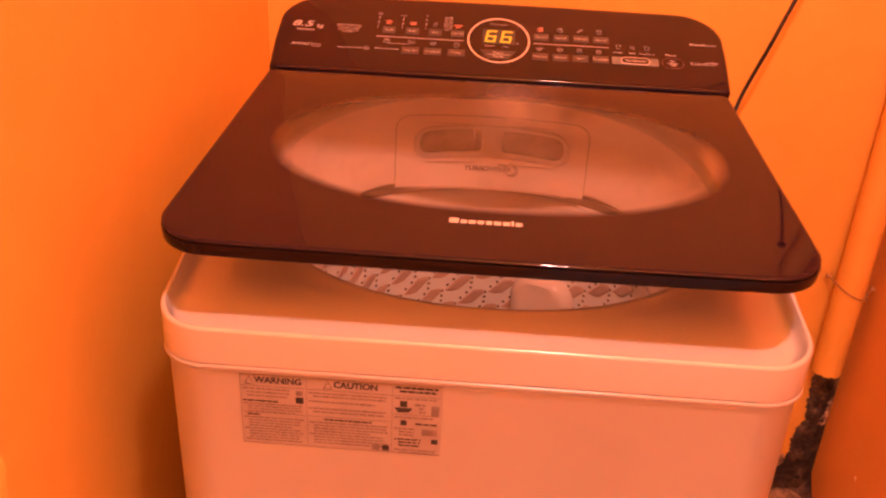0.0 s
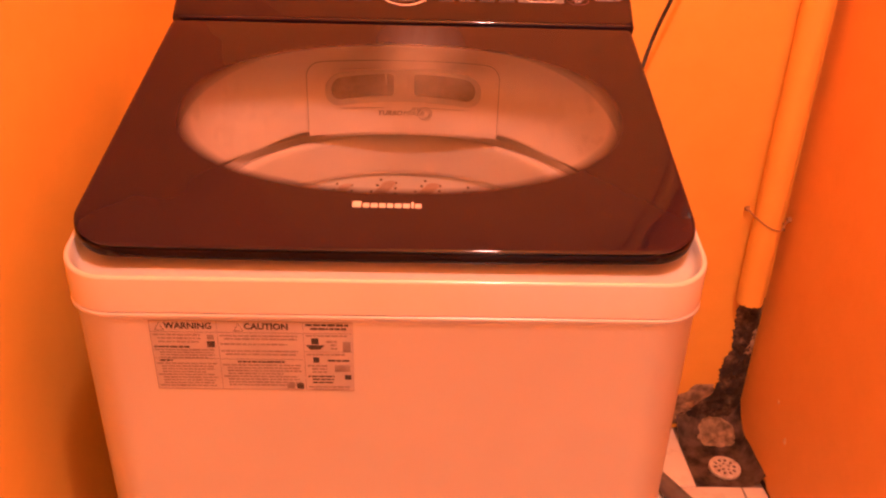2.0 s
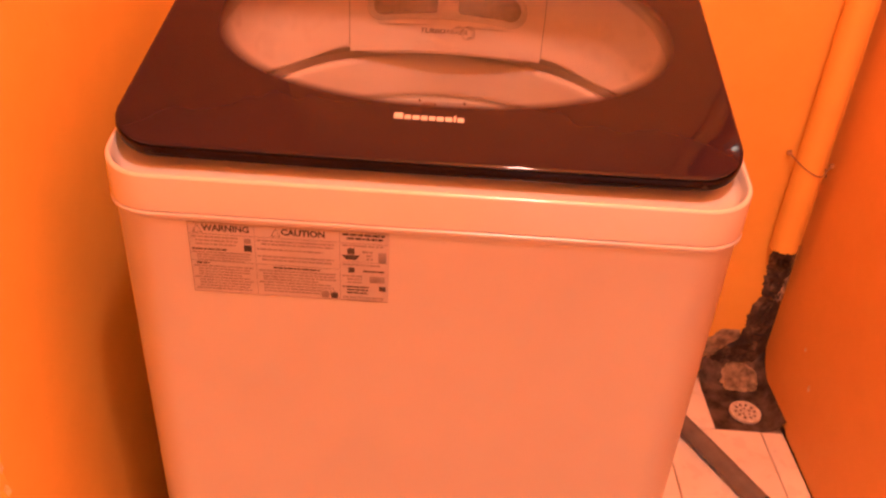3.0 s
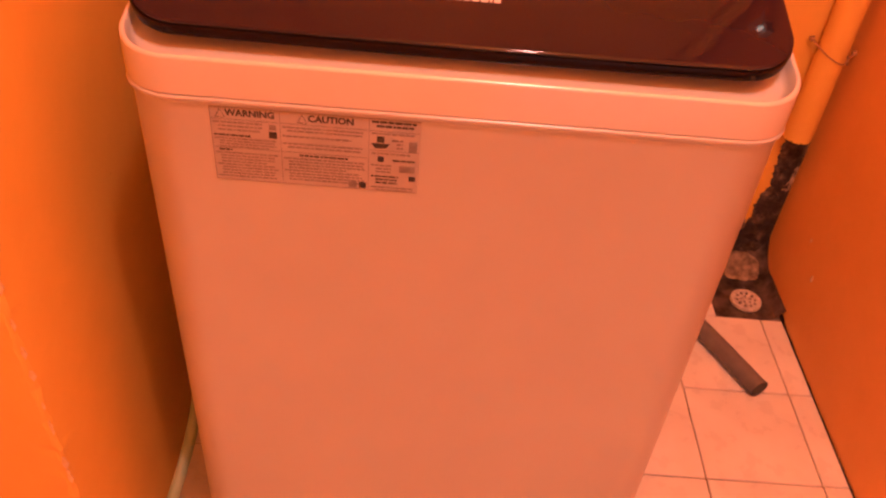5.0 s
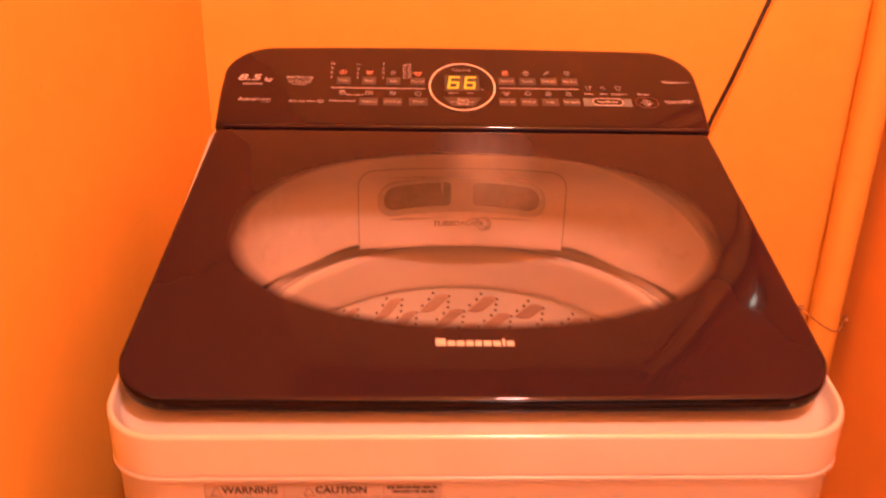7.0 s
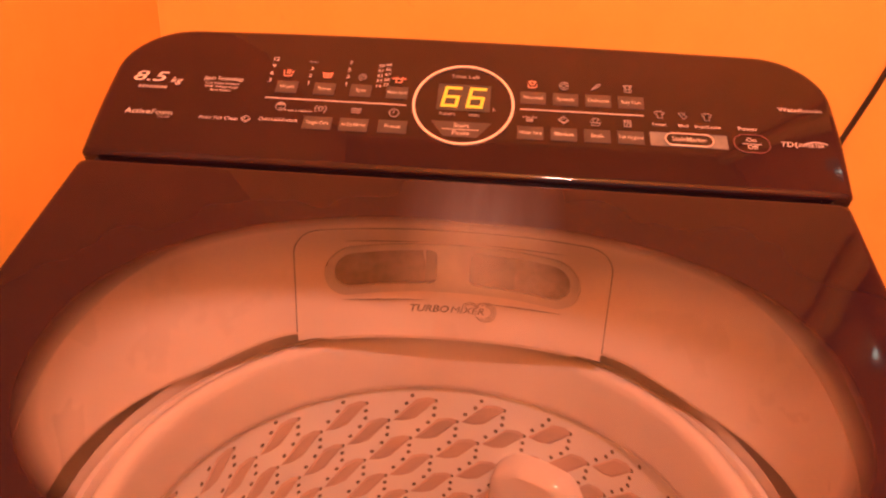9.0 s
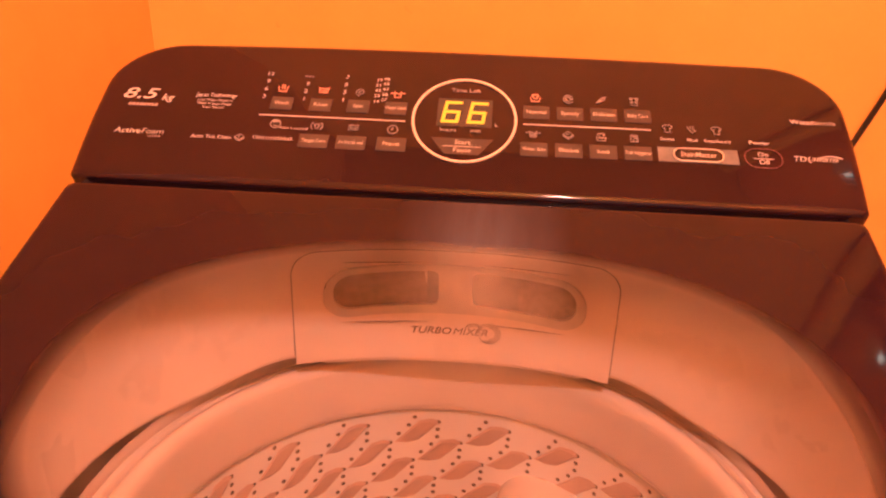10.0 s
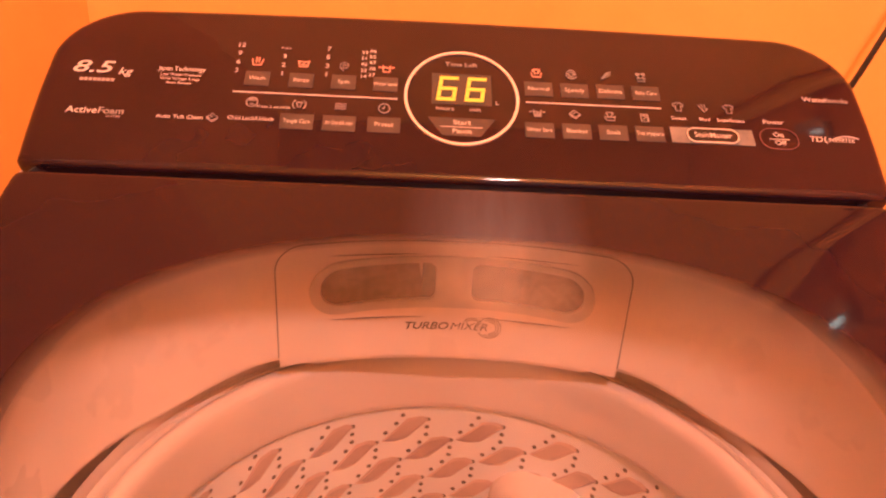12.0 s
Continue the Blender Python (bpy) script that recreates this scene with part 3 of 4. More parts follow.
loft(bm, [ring_at(0.2865, 0.0035, 0.556, 0.048, 0.028, 0.828), ring_at(0.2865, 0.0035, 0.556, 0.048, 0.028, 0.842)])
part("seam", bm, SEAM, machine, "grey groove under the top cover")
for fx in (-0.23, 0.23):
    for fy in (0.06, 0.50):
        part("foot", lathe(bmesh.new(), [(0.022, 0.0), (0.022, 0.012), (0.014, 0.016), (0.014, 0.04)], (fx, fy), 16, cap0=True, cap1=True), MATT, machine)

# top cover with the loading opening
WA, WB = 0.240, 0.187
well_n = 2.2


def well(z, grow=0.0):
    k = max(0.0, (z - 0.858) / 0.13)
    return [(x, y, z) for x, y in oval(WA + grow + 0.002 * k, WB + grow + 0.001 * k, well_n, NR, (CX, CY), 0.92)]


def opening(grow, drop):
    return [(x, y, cover_z(y) - drop) for x, y in oval(WA + 0.002 + grow, WB + 0.001 + grow, well_n, NR, (CX, CY), 0.92)]


def between(a, b, f, lift=0.0):
    return [tuple(p + (q - p) * f for p, q in zip(u, v)) for u, v in zip(a, b)]


edge_in = ring_at(0.2700, 0.0200, 0.538, 0.036, 0.020, lambda y: cover_z(y) - 0.0115)
rim_out = opening(0.010, 0.0)
mid = []
for f in (0.25, 0.5, 0.75):
    ring = between(edge_in, rim_out, f)
    mid.append([(x, y, cover_z(y) - 0.0115 * (1 - f) ** 0.9) for x, y, z in ring])
bm = bmesh.new()
loft(bm, [ring_at(0.287, 0.003, 0.557, 0.047, 0.028, 0.8356), ring_at(0.2905, -0.0005, 0.560, 0.05, 0.03, 0.8357), ring_at(0.2916, -0.0016, 0.560, 0.05, 0.03, 0.8362),
          ring_at(0.2920, -0.0020, 0.560, 0.051, 0.03, 0.8425), ring_at(0.2920, -0.0020, 0.560, 0.051, 0.03, 0.850), *[ring_at(0.2920 - 0.0032 * (1 - math.cos(radians(k))), -0.0020 + 0.0032 * (1 - math.cos(radians(k))), 0.560 - 0.003 * (1 - math.cos(radians(k))), 0.051 - 0.003 * (1 - math.cos(radians(k))), 0.03,
                     lambda y, k=k: cover_z(y) + 0.0030 - 0.0034 * (1 - math.sin(radians(k)))) for k in range(0, 91, 10)],
          *[ring_at(0.2888 - i, 0.0012 + i, 0.556 - i, 0.047 - 0.5 * i, 0.028, lambda y, d=d: cover_z(y) + 0.0030 - d) for i, d in ((0.0010, 0.0003), (0.0020, 0.0016), (0.0040, 0.0075), (0.0065, 0.0120), (0.0100, 0.0142))],
          edge_in, *mid, rim_out, opening(0.004, 0.0008), opening(0.001, 0.003), opening(0.0, 0.006)])
part("top_cover", bm, PLASTIC, machine, "white glossy plastic top cover")

# wall of the loading well, open where the dispenser slots are
SZ0, SZ1, SX = 0.898, 0.944, 0.104
bm = bmesh.new()


def well_foot(x, y):
    """The well's lower edge: it hangs lower behind the dispenser front, highest at its corners."""
    if y < CY:
        return 0.852
    step = min(1.0, max(0.0, (abs(x) - 0.096) / 0.026))
    fall = min(1.0, max(0.0, (abs(x) - 0.125) / 0.075))
    return 0.859 + 0.0085 * step * step * (3 - 2 * step) - 0.0145 * fall * fall * (3 - 2 * fall)


levels = [0.858, 0.870, 0.880, SZ0, 0.921, SZ1]
rows = [well(z) for z in levels]
rows[0] = [(x, y, well_foot(x, y)) for x, y, z in rows[0]]
rows = [[(x, y, min(z, cover_z(y) - 0.0062 - 0.002 * (len(levels) - 1 - k))) for x, y, z in r] for k, r in enumerate(rows)]
rows.append([(x, y, cover_z(y) - 0.006) for x, y, z in well(0.99)])
verts = [[bm.verts.new(p) for p in r] for r in rows]
for a, b in zip(verts, verts[1:]):
    for i in range(NR):
        j = (i + 1) % NR
        c = (a[i].co + a[j].co + b[i].co + b[j].co) / 4
        if abs(c.x) < SX and c.y > CY and SZ0 < c.z < SZ1:
            continue
        bm.faces.new((a[i], a[j], b[j], b[i]))
lip = [[bm.verts.new((x * s, CY + (y - CY) * s, well_foot(x, y))) for x, y, z in well(0.858)] for s in (1.0, 1.006)]
low = [bm.verts.new((x * 1.006, CY + (y - CY) * 1.006, well_foot(x, y) - 0.003)) for x, y, z in well(0.858)]
for a, b in ((verts[0], lip[1]), (lip[1], low)):
    for i in range(NR):
        j = (i + 1) % NR
        bm.faces.new((a[i], a[j], b[j], b[i]))
for v in lip[0]:
    bm.verts.remove(v)
part("loading_well", bm, WELL, machine, "white plastic well under the lid")


def on_well(x, z, out=0.0):
    """A place on the rear wall of the well, out metres in front of it."""
    k = max(0.0, (z - 0.858) / 0.13)
    a, b = WA + 0.002 * k, WB + 0.001 * k
    y = CY + b * (1 - abs(x / a) ** well_n) ** (1 / well_n)
    return Vector((x, y - out, z))


def stadium(x0, x1, z0, z1, r0, r1, n=10, dip=0.0):
    """Corners of radius r0 on the left and r1 on the right; dip bows the lower and upper edges."""
    pts = []
    for cx, cz, r, a0 in ((x1 - r1, z1 - r1, r1, 0), (x0 + r0, z1 - r0, r0, 90), (x0 + r0, z0 + r0, r0, 180), (x1 - r1, z0 + r1, r1, 270)):
        for k in range(n + 1):
            a = radians(a0 + 90 * k / n)
            pts.append((cx + r * math.cos(a), cz + r * math.sin(a)))
    dense = []
    for (ax, az), (bx, bz) in zip(pts, pts[1:] + pts[:1]):
        s = max(1, int(math.hypot(bx - ax, bz - az) / 0.006))
        dense += [(ax + (bx - ax) * k / s, az + (bz - az) * k / s) for k in range(s)]
    return [(px, pz + dip * (1 - (px / 0.1) ** 2)) for px, pz in dense]


def sheet(bm, outer, holes, out, thick):
    """A thin plate on the rear wall with holes through it."""
    edges = []
    for ring in [outer] + holes:
        vs = [bm.verts.new((px, 0, pz)) for px, pz in ring]
        edges += [bm.edges.new((a, b)) for a, b in zip(vs, vs[1:] + vs[:1])]
    bmesh.ops.triangle_fill(bm, use_beauty=True, use_dissolve=False, edges=edges, normal=(0, -1, 0))
    for v in bm.verts:
        v.co = on_well(v.co.x, v.co.z, out)
    made = bmesh.ops.extrude_face_region(bm, geom=bm.faces[:])
    for v in made["geom"]:
        if isinstance(v, bmesh.types.BMVert):
            v.co.y += thick
    return bm


SLOTS = [stadium(-0.0935, -0.0125, 0.9035, 0.9335, 0.0145, 0.006, dip=0.006), stadium(0.0135, 0.0935, 0.9035, 0.9335, 0.006, 0.0145, dip=0.006)]
bm = sheet(bmesh.new(), stadium(-0.1005, 0.1005, 0.8965, 0.9385, 0.0205, 0.0205, dip=0.006), SLOTS, 0.0016, 0.0030)
dispenser = part("dispenser", bm, SLOT, machine, "grey rimmed double detergent slot")
bm = bmesh.new()
OUT = stadium(-0.1225, 0.1225, 0.8400, 0.9560, 0.018, 0.018)
OUT = [(px, max(pz, 0.8592)) for px, pz in OUT]
bm = sheet(bm, OUT, [stadium(-0.1012, 0.1012, 0.8958, 0.9392, 0.0212, 0.0212, dip=0.006)], 0.0004, 0.0020)
part("front_plate", bm, WELL, dispenser, "white dispenser front")
bm = bmesh.new()
arch = [(-0.1225, 0.8670 + 0.0710 * k / 12) for k in range(12)] + [(-0.1045 - 0.018 * math.cos(radians(9 * k)), 0.938 + 0.018 * math.sin(radians(9 * k))) for k in range(11)]
arch += [(-0.1045 + 0.209 * k / 20, 0.956) for k in range(1, 20)]
arch += [(-px, pz) for px, pz in arch[22::-1]]
line = [on_well(px * 1.004, pz + 0.0004, 0.0007) for px, pz in arch]
tube(bm, line, 0.0005, 6, caps=False)
part("groove", bm, SEAM, dispenser, "thin seam round the dispenser front")
for (x0, x1) in ((-0.100, -0.006), (0.006, 0.100)):
    bm = bmesh.new()
    back = [[on_well(x0 + (x1 - x0) * i / 10, z, -0.010) for i in range(11)] for z in (0.894, 0.905, 0.925, 0.946)]
    loft(bm, back, close=False)
    rim = [on_well(x0, 0.894, -0.001), on_well(x1, 0.894, -0.001), on_well(x1, 0.946, -0.001), on_well(x0, 0.946, -0.001)]
    deep = [back[0][0], back[0][-1], back[-1][-1], back[-1][0]]
    loft(bm, [rim, deep])
    part("slot_cup", bm, SMOKE, dispenser, "smoky translucent slot")
# Darker plates at the inner ends of both slots.
for (x0, x1) in ((-0.022, -0.0115), (0.0125, 0.050)):
    bm = bmesh.new()
    a = [on_well(x0, z, -0.0085) for z in (0.904, 0.940)] + [on_well(x1, z, -0.0085) for z in (0.940, 0.904)]
    b = [p + Vector((0, -0.004, 0)) for p in a]
    loft(bm, [a, b], cap1=True)
    part("slot_end", bm, SLOT_END, dispenser, "dark plate at the slot's inner end")


def well_word(body, x, z, size, bold, parent, name):
    ob = letters(name, body, 0, 0, size, WELLPRINT, parent, "LEFT", shear=0.25, bold=0.02 if bold else 0.0)
    for v in ob.data.vertices:
        v.co = on_well(x + v.co.x * 1.12, z + v.co.y, 0.0016 if bold else 0.0015)
    ob.location = (0, 0, 0)
    return ob


well_word("TURBO", -0.0345, 0.8865, 0.0088, True, dispenser, "lettering")
well_word("MIXER", -0.0008, 0.8865, 0.0088, False, dispenser, "lettering")
bm = bmesh.new()
for cx, r, a0, a1 in ((0.0285, 0.0088, -150, 170), (0.0285, 0.0070, -120, 120), (0.0285, 0.0052, -90, 90), (0.0160, 0.0078, 30, 150), (0.0160, 0.0062, 40, 140)):
    arc = [on_well(cx + r * math.cos(radians(a0 + (a1 - a0) * k / 14)), 0.8865 + r * math.sin(radians(a0 + (a1 - a0) * k / 14)), 0.0014) for k in range(15)]
    tube(bm, arc, 0.0003, 5)
part("swirl_mark", bm, WELLPRINT, dispenser)

# tub ring, drum, pulsator
DC = (0.0, 0.244)
part("balance_ring", lathe(bmesh.new(), [(0.2180, 0.80), (0.2185, 0.834), (0.2175, 0.8405), (0.2150, 0.8440), (0.2105, 0.8455), (0.2062, 0.8445), (0.2035, 0.8415), (0.2022, 0.8365),
                                         (0.2016, 0.825), (0.2010, 0.808), (0.2006, 0.798), (0.2008, 0.7935), (0.2022, 0.7905), (0.2058, 0.789)], DC, 128), TUB, machine, "white plastic ring at the drum mouth")
part("tub_rim", lathe(bmesh.new(), [(0.2320, 0.832), (0.2305, 0.837), (0.2255, 0.838), (0.2235, 0.835), (0.2230, 0.815)], DC, 128), TUB, machine, "pale rim of the outer tub")
drum = part("drum", lathe(bmesh.new(), [(0.2058, 0.790), (0.2058, 0.76), (0.2050, 0.755), (0.2050, 0.60), (0.2058, 0.595), (0.2058, 0.44), (0.195, 0.415), (0.17, 0.41)], DC, 128), STEEL, machine, "perforated stainless steel drum")
part("outer_tub", lathe(bmesh.new(), [(0.2325, 0.846), (0.2325, 0.40), (0.001, 0.395)], DC, 64, cap1=True), TUB, machine, "pale plastic outer tub")
bm = bmesh.new()
rings = []
for r, z in ((0.172, 0.412), (0.165, 0.425), (0.12, 0.432), (0.06, 0.440), (0.03, 0.455), (0.002, 0.458)):
    rings.append([(DC[0] + r * math.cos(2 * math.pi * i / 72), DC[1] + r * math.sin(2 * math.pi * i / 72),
                   z + 0.014 * max(0, math.cos(6 * 2 * math.pi * i / 72 / 1.0)) * (r / 0.17) * (r < 0.168)) for i in range(72)])
loft(bm, rings, cap1=True)
part("pulsator", bm, TUB, machine, "white ribbed pulsator")


def on_drum(a, z, out):
    r = 0.2050 - out
    return Vector((DC[0] + r * math.sin(a), DC[1] + r * math.cos(a), z))


# slanted bosses, and the holes that wind between them: three one below another, then a slant to the next three
bm_h, bm_d = bmesh.new(), bmesh.new()
STEP, DIVE = (0.0202, -0.0217), (-0.0226, -0.0425)
TURNS = [(0.0, 0.0), (-0.0006, -0.0081), (-0.0010, -0.0162), (-0.0062, -0.0246), (-0.0152, -0.0334)]
BOSS_RIM = [(-0.0200, -0.0115), (-0.0090, -0.0130), (0.0010, -0.0105), (0.0205, 0.0100), (0.0130, 0.0130), (0.0020, 0.0110)]
for i in range(-60, 61):
    for j in range(-30, 31):
        u0, z0 = -0.011 + i * STEP[0] + j * DIVE[0], 0.775 + i * STEP[1] + j * DIVE[1]
        if not (-0.64 < u0 < 0.64 and 0.44 < z0 < 0.815):
            continue
        for du, dz in TURNS:
            if 0.43 < z0 + dz < 0.783:
                c = [on_drum((u0 + du + 0.0021 * math.cos(q * math.pi / 4)) / 0.205, z0 + dz + 0.0021 * math.sin(q * math.pi / 4), 0.0005) for q in range(8)]
                bm_h.faces.new([bm_h.verts.new(p) for p in c])
        if not 0.475 < z0 < 0.801:
            continue
        low = [bm_d.verts.new(on_drum((u0 + 0.0012 + du) / 0.205, z0 - 0.031 + dz, 0.0002)) for du, dz in BOSS_RIM]
        high = [bm_d.verts.new(on_drum((u0 + 0.0012 + 0.8 * du) / 0.205, z0 - 0.031 + 0.78 * dz, 0.0013)) for du, dz in BOSS_RIM]
        bm_d.faces.new(high)
        for q in range(6):
            bm_d.faces.new((low[q], low[(q + 1) % 6], high[(q + 1) % 6], high[q]))
part("holes", bm_h, DARKTUB, drum, "small round drain holes")["kind"] = "stuff"
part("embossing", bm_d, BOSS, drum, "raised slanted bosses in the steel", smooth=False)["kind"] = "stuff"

bm = bmesh.new()
prof = []
for k, (s, d) in enumerate(((1.0, 0.0), (1.0, 0.012), (0.93, 0.020), (0.75, 0.025))):
    ring = []
    for px, pz in stadium(-0.046, 0.046, -0.22, 0.0, 0.034, 0.034):
        ring.append(on_drum(0.455 + s * px / 0.2, 0.7330 + 0.5 * (1 - s) * -0.06 + pz * (1 if pz < -0.1 else s), d))
    prof.append(ring)
loft(bm, prof, cap1=True)
part("lint_filter", bm, TUB, machine, "white rounded lint filter on the drum wall")

# ---- the lid: dark glass on a black frame, swinging on its hinge ----
LV = -0.4070


def lid_ring(inset, w, back=-0.003):
    pts = outline(0.2835 - inset, LV + 0.006 + inset, back - inset, 0.048 - inset, 0.006, NR, (0.0, -0.19), 0.003)
    return [(x - (0.010 * min(1, -y / 0.36) * min(1, abs(x) / 0.2) if x < 0 else 0.0), y, w) for x, y in pts]


def oval_ring(grow, w):
    return [(x, y, w) for x, y in oval(OVAL[2] + grow, OVAL[3] + grow, OVAL[4], NR, (OVAL[0], OVAL[1]))]


bm = bmesh.new()
loft(bm, [oval_ring(0.012, -0.0042), lid_ring(0.004, -0.0042), lid_ring(0.001, -0.0046), lid_ring(0.0, -0.006), lid_ring(0.0003, -0.0145), lid_ring(0.0020, -0.0160),
          lid_ring(0.010, -0.0165), oval_ring(0.018, -0.0140), oval_ring(0.013, -0.012), oval_ring(0.012, -0.0042)])
bmesh.ops.remove_doubles(bm, verts=bm.verts, dist=0.00005)
LID_SHUT = pose(*HINGE, SLOPE)
lid = part("lid", bm, FRAME, machine, "dark glass lid with a clear oval window", m=LID_SHUT)
bm = bmesh.new()
centre = [(x * 0.02, OVAL[1] + (y - OVAL[1]) * 0.02, 0.0) for x, y, z in lid_ring(0.004, 0)]
loft(bm, [lid_ring(0.0042, -0.0041), lid_ring(0.0015, -0.0030), lid_ring(0.0012, -0.0012), lid_ring(0.0025, -0.0002), lid_ring(0.005, 0.0), oval_ring(0.02, 0.0), oval_ring(-0.05, 0.0), centre], cap1=True)
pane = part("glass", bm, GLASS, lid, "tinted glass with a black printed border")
pane.visible_shadow = True
MARK = [0.0085, 0.0062, 0.0066, 0.0062, 0.0058, 0.0066, 0.0066, 0.0024, 0.0060]
u = -0.0390
for k, w in enumerate(MARK):
    h = 0.0084 if k in (0, 7) else 0.0060
    part("mark", plate(bmesh.new(), u, u + w, -0.3465, -0.3465 + h, 0.0001, 0.0008, 0.0003), PRINT, lid, "pale maker's mark as plain blocks" if k == 0 else "")
    u += w + 0.00125
part("hinge_bar", box(bmesh.new(), -0.270, 0.270, 0.402, 0.430, 0.985, 1.0005, 0.003), MATT, machine, "black hinge bar")

# ---- control console ----
TILT = 27.0
CONSOLE = pose(*HINGE, TILT)


def console_ring(inset, w, back=0.0):
    pts = outline(0.2895 - inset, 0.0025 + inset, 0.1600 - inset, 0.003, 0.056 - inset, NR, (0.0, 0.075))
    ring = []
    for x, y in pts:
        bow = -0.007 * (abs(x) / 0.2875) ** 2 * max(0, (y - 0.075) / 0.084)
        taper = 1 - 0.013 * max(0, (0.075 - y) / 0.075) ** 1.5
        wide = 1.010 if x > 0 else 1.0
        ring.append((x * taper * wide, y + bow * (0.55 if x > 0 else 1.0), w))
    return ring


bm = bmesh.new()
loft(bm, [console_ring(0.012, -0.040), console_ring(0.003, -0.036), console_ring(0.0, -0.028), console_ring(0.0, -0.0045), console_ring(0.0008, -0.0020), console_ring(0.0028, -0.0004), console_ring(0.006, 0.0)], cap0=True, cap1=True)
console = part("console", bm, BLACK, machine, "glossy black control console with printed keys", m=CONSOLE)
part("console_base", box(bmesh.new(), -0.272, 0.272, 0.432, 0.552, 0.90, 1.006, 0.012), PLASTIC, machine, "white plastic base under the console")


def flat_ring(bm, cu, cv, a, b, wide, w0, w1, seg=72):
    rings = []
    for g, w in ((0, w0), (0, w1), (wide, w1), (wide, w0)):
        rings.append([(cu + (a + g) * math.cos(2 * math.pi * i / seg), cv + (b + g) * math.sin(2 * math.pi * i / seg), w) for i in range(seg)])
    return loft(bm, rings)


part("display_ring", flat_ring(bmesh.new(), 0.0003, 0.0782, 0.0385, 0.0437, 0.0020, 0.0, 0.0012), CHROME, console, "pale metallic ring round the display")
part("display_window", plate(bmesh.new(), -0.0210, 0.0215, 0.0705, 0.1010, 0.0001, 0.0004), KEY, console, "dark display window")


def digit(cu, cv):
    """A six in seven-segment strokes, leaning a little."""
    w, h, s = 0.0135, 0.0235, 0.0026
    strokes = [(-w / 2, h / 2 - s, w / 2, h / 2), (-w / 2, -s / 2, w / 2, s / 2), (-w / 2, -h / 2, w / 2, -h / 2 + s),
               (-w / 2, s / 2 + 0.0006, -w / 2 + s, h / 2 - s - 0.0006), (-w / 2, -h / 2 + s + 0.0006, -w / 2 + s, -s / 2 - 0.0006), (w / 2 - s, -h / 2 + s + 0.0006, w / 2, -s / 2 - 0.0006)]
    for a, b, c, d in strokes:
        bm = bmesh.new()
        box(bm, a, c, b, d, 0.0005, 0.0010)
        for v in bm.verts:
            v.co.x += 0.12 * v.co.y + cu
            v.co.y += cv
        part("segment", bm, DIGIT, console, "glowing yellow display segment", smooth=False)


digit(-0.0098, 0.0858)
digit(0.0102, 0.0858)
W = letters
W("inscription", "Time Left", 0.0, 0.1105, 0.0060, GREYPRINT, console)
W("inscription", "hours", -0.0115, 0.0662, 0.0055, GREYPRINT, console)
W("inscription", "min", 0.0095, 0.0662, 0.0055, GREYPRINT, console)
W("inscription", "L", 0.0250, 0.0735, 0.0050, PRINT, console)
bm = bmesh.new()
box(bm, -0.0235, 0.0235, 0.0415, 0.0580, 0.0001, 0.0003)
for v in bm.verts:
    if v.co.y < 0.05:
        v.co.x *= 0.55
part("start_key", bm, KEY, console, "dark start key")
W("inscription", "Start", 0.0003, 0.0535, 0.0064, PRINT, console)
W("inscription", "Pause", 0.0003, 0.0455, 0.0060, PRINT, console)
part("rule", plate(bmesh.new(), -0.0145, 0.0145, 0.0490, 0.0496, 0.0004, 0.0007), PRINT, console)
part("rule", plate(bmesh.new(), -0.1586, -0.0449, 0.0728, 0.0738, 0.0001, 0.0006), PRINT, console)
part("rule", plate(bmesh.new(), 0.0454, 0.1421, 0.0757, 0.0767, 0.0001, 0.0006), PRINT, console)
KEYPAD = [("Wash", -0.1437, 0.0872), ("Rinse", -0.1130, 0.0872), ("Spin", -0.0833, 0.0875), ("Water Level", -0.0538, 0.0872),
        ("Tangle Care", -0.1120, 0.0478), ("Air Dry (60 min)", -0.0835, 0.0478), ("Preset", -0.0531, 0.0483),
        ("Normal", 0.0554, 0.0899), ("Speedy", 0.0812, 0.0899), ("Delicate", 0.1072, 0.0905), ("Baby Care", 0.1330, 0.0905),
        ("Water Save", 0.0538, 0.0501), ("Blanket", 0.0797, 0.0504), ("Soak", 0.1052, 0.0508), ("Tub Hygiene", 0.1308, 0.0512)]
for words, ku, kv in KEYPAD:
    kw = 0.0101 if ku > 0 else (0.0112 if kv < 0.06 else 0.0086)
    part("key", plate(bmesh.new(), ku - kw, ku + kw, kv - 0.0070, kv + 0.0070, 0.0001, 0.0005, 0.0001), KEY, console)
    long = len(words) > 8
    W("inscription", words, ku, kv, 0.0053 if not long else 0.0050, PRINT, console, wide=0.95 if not long else 0.66 if words == "Water Level" else 0.74 if len(words) < 12 else 0.55).location.z = 0.0007


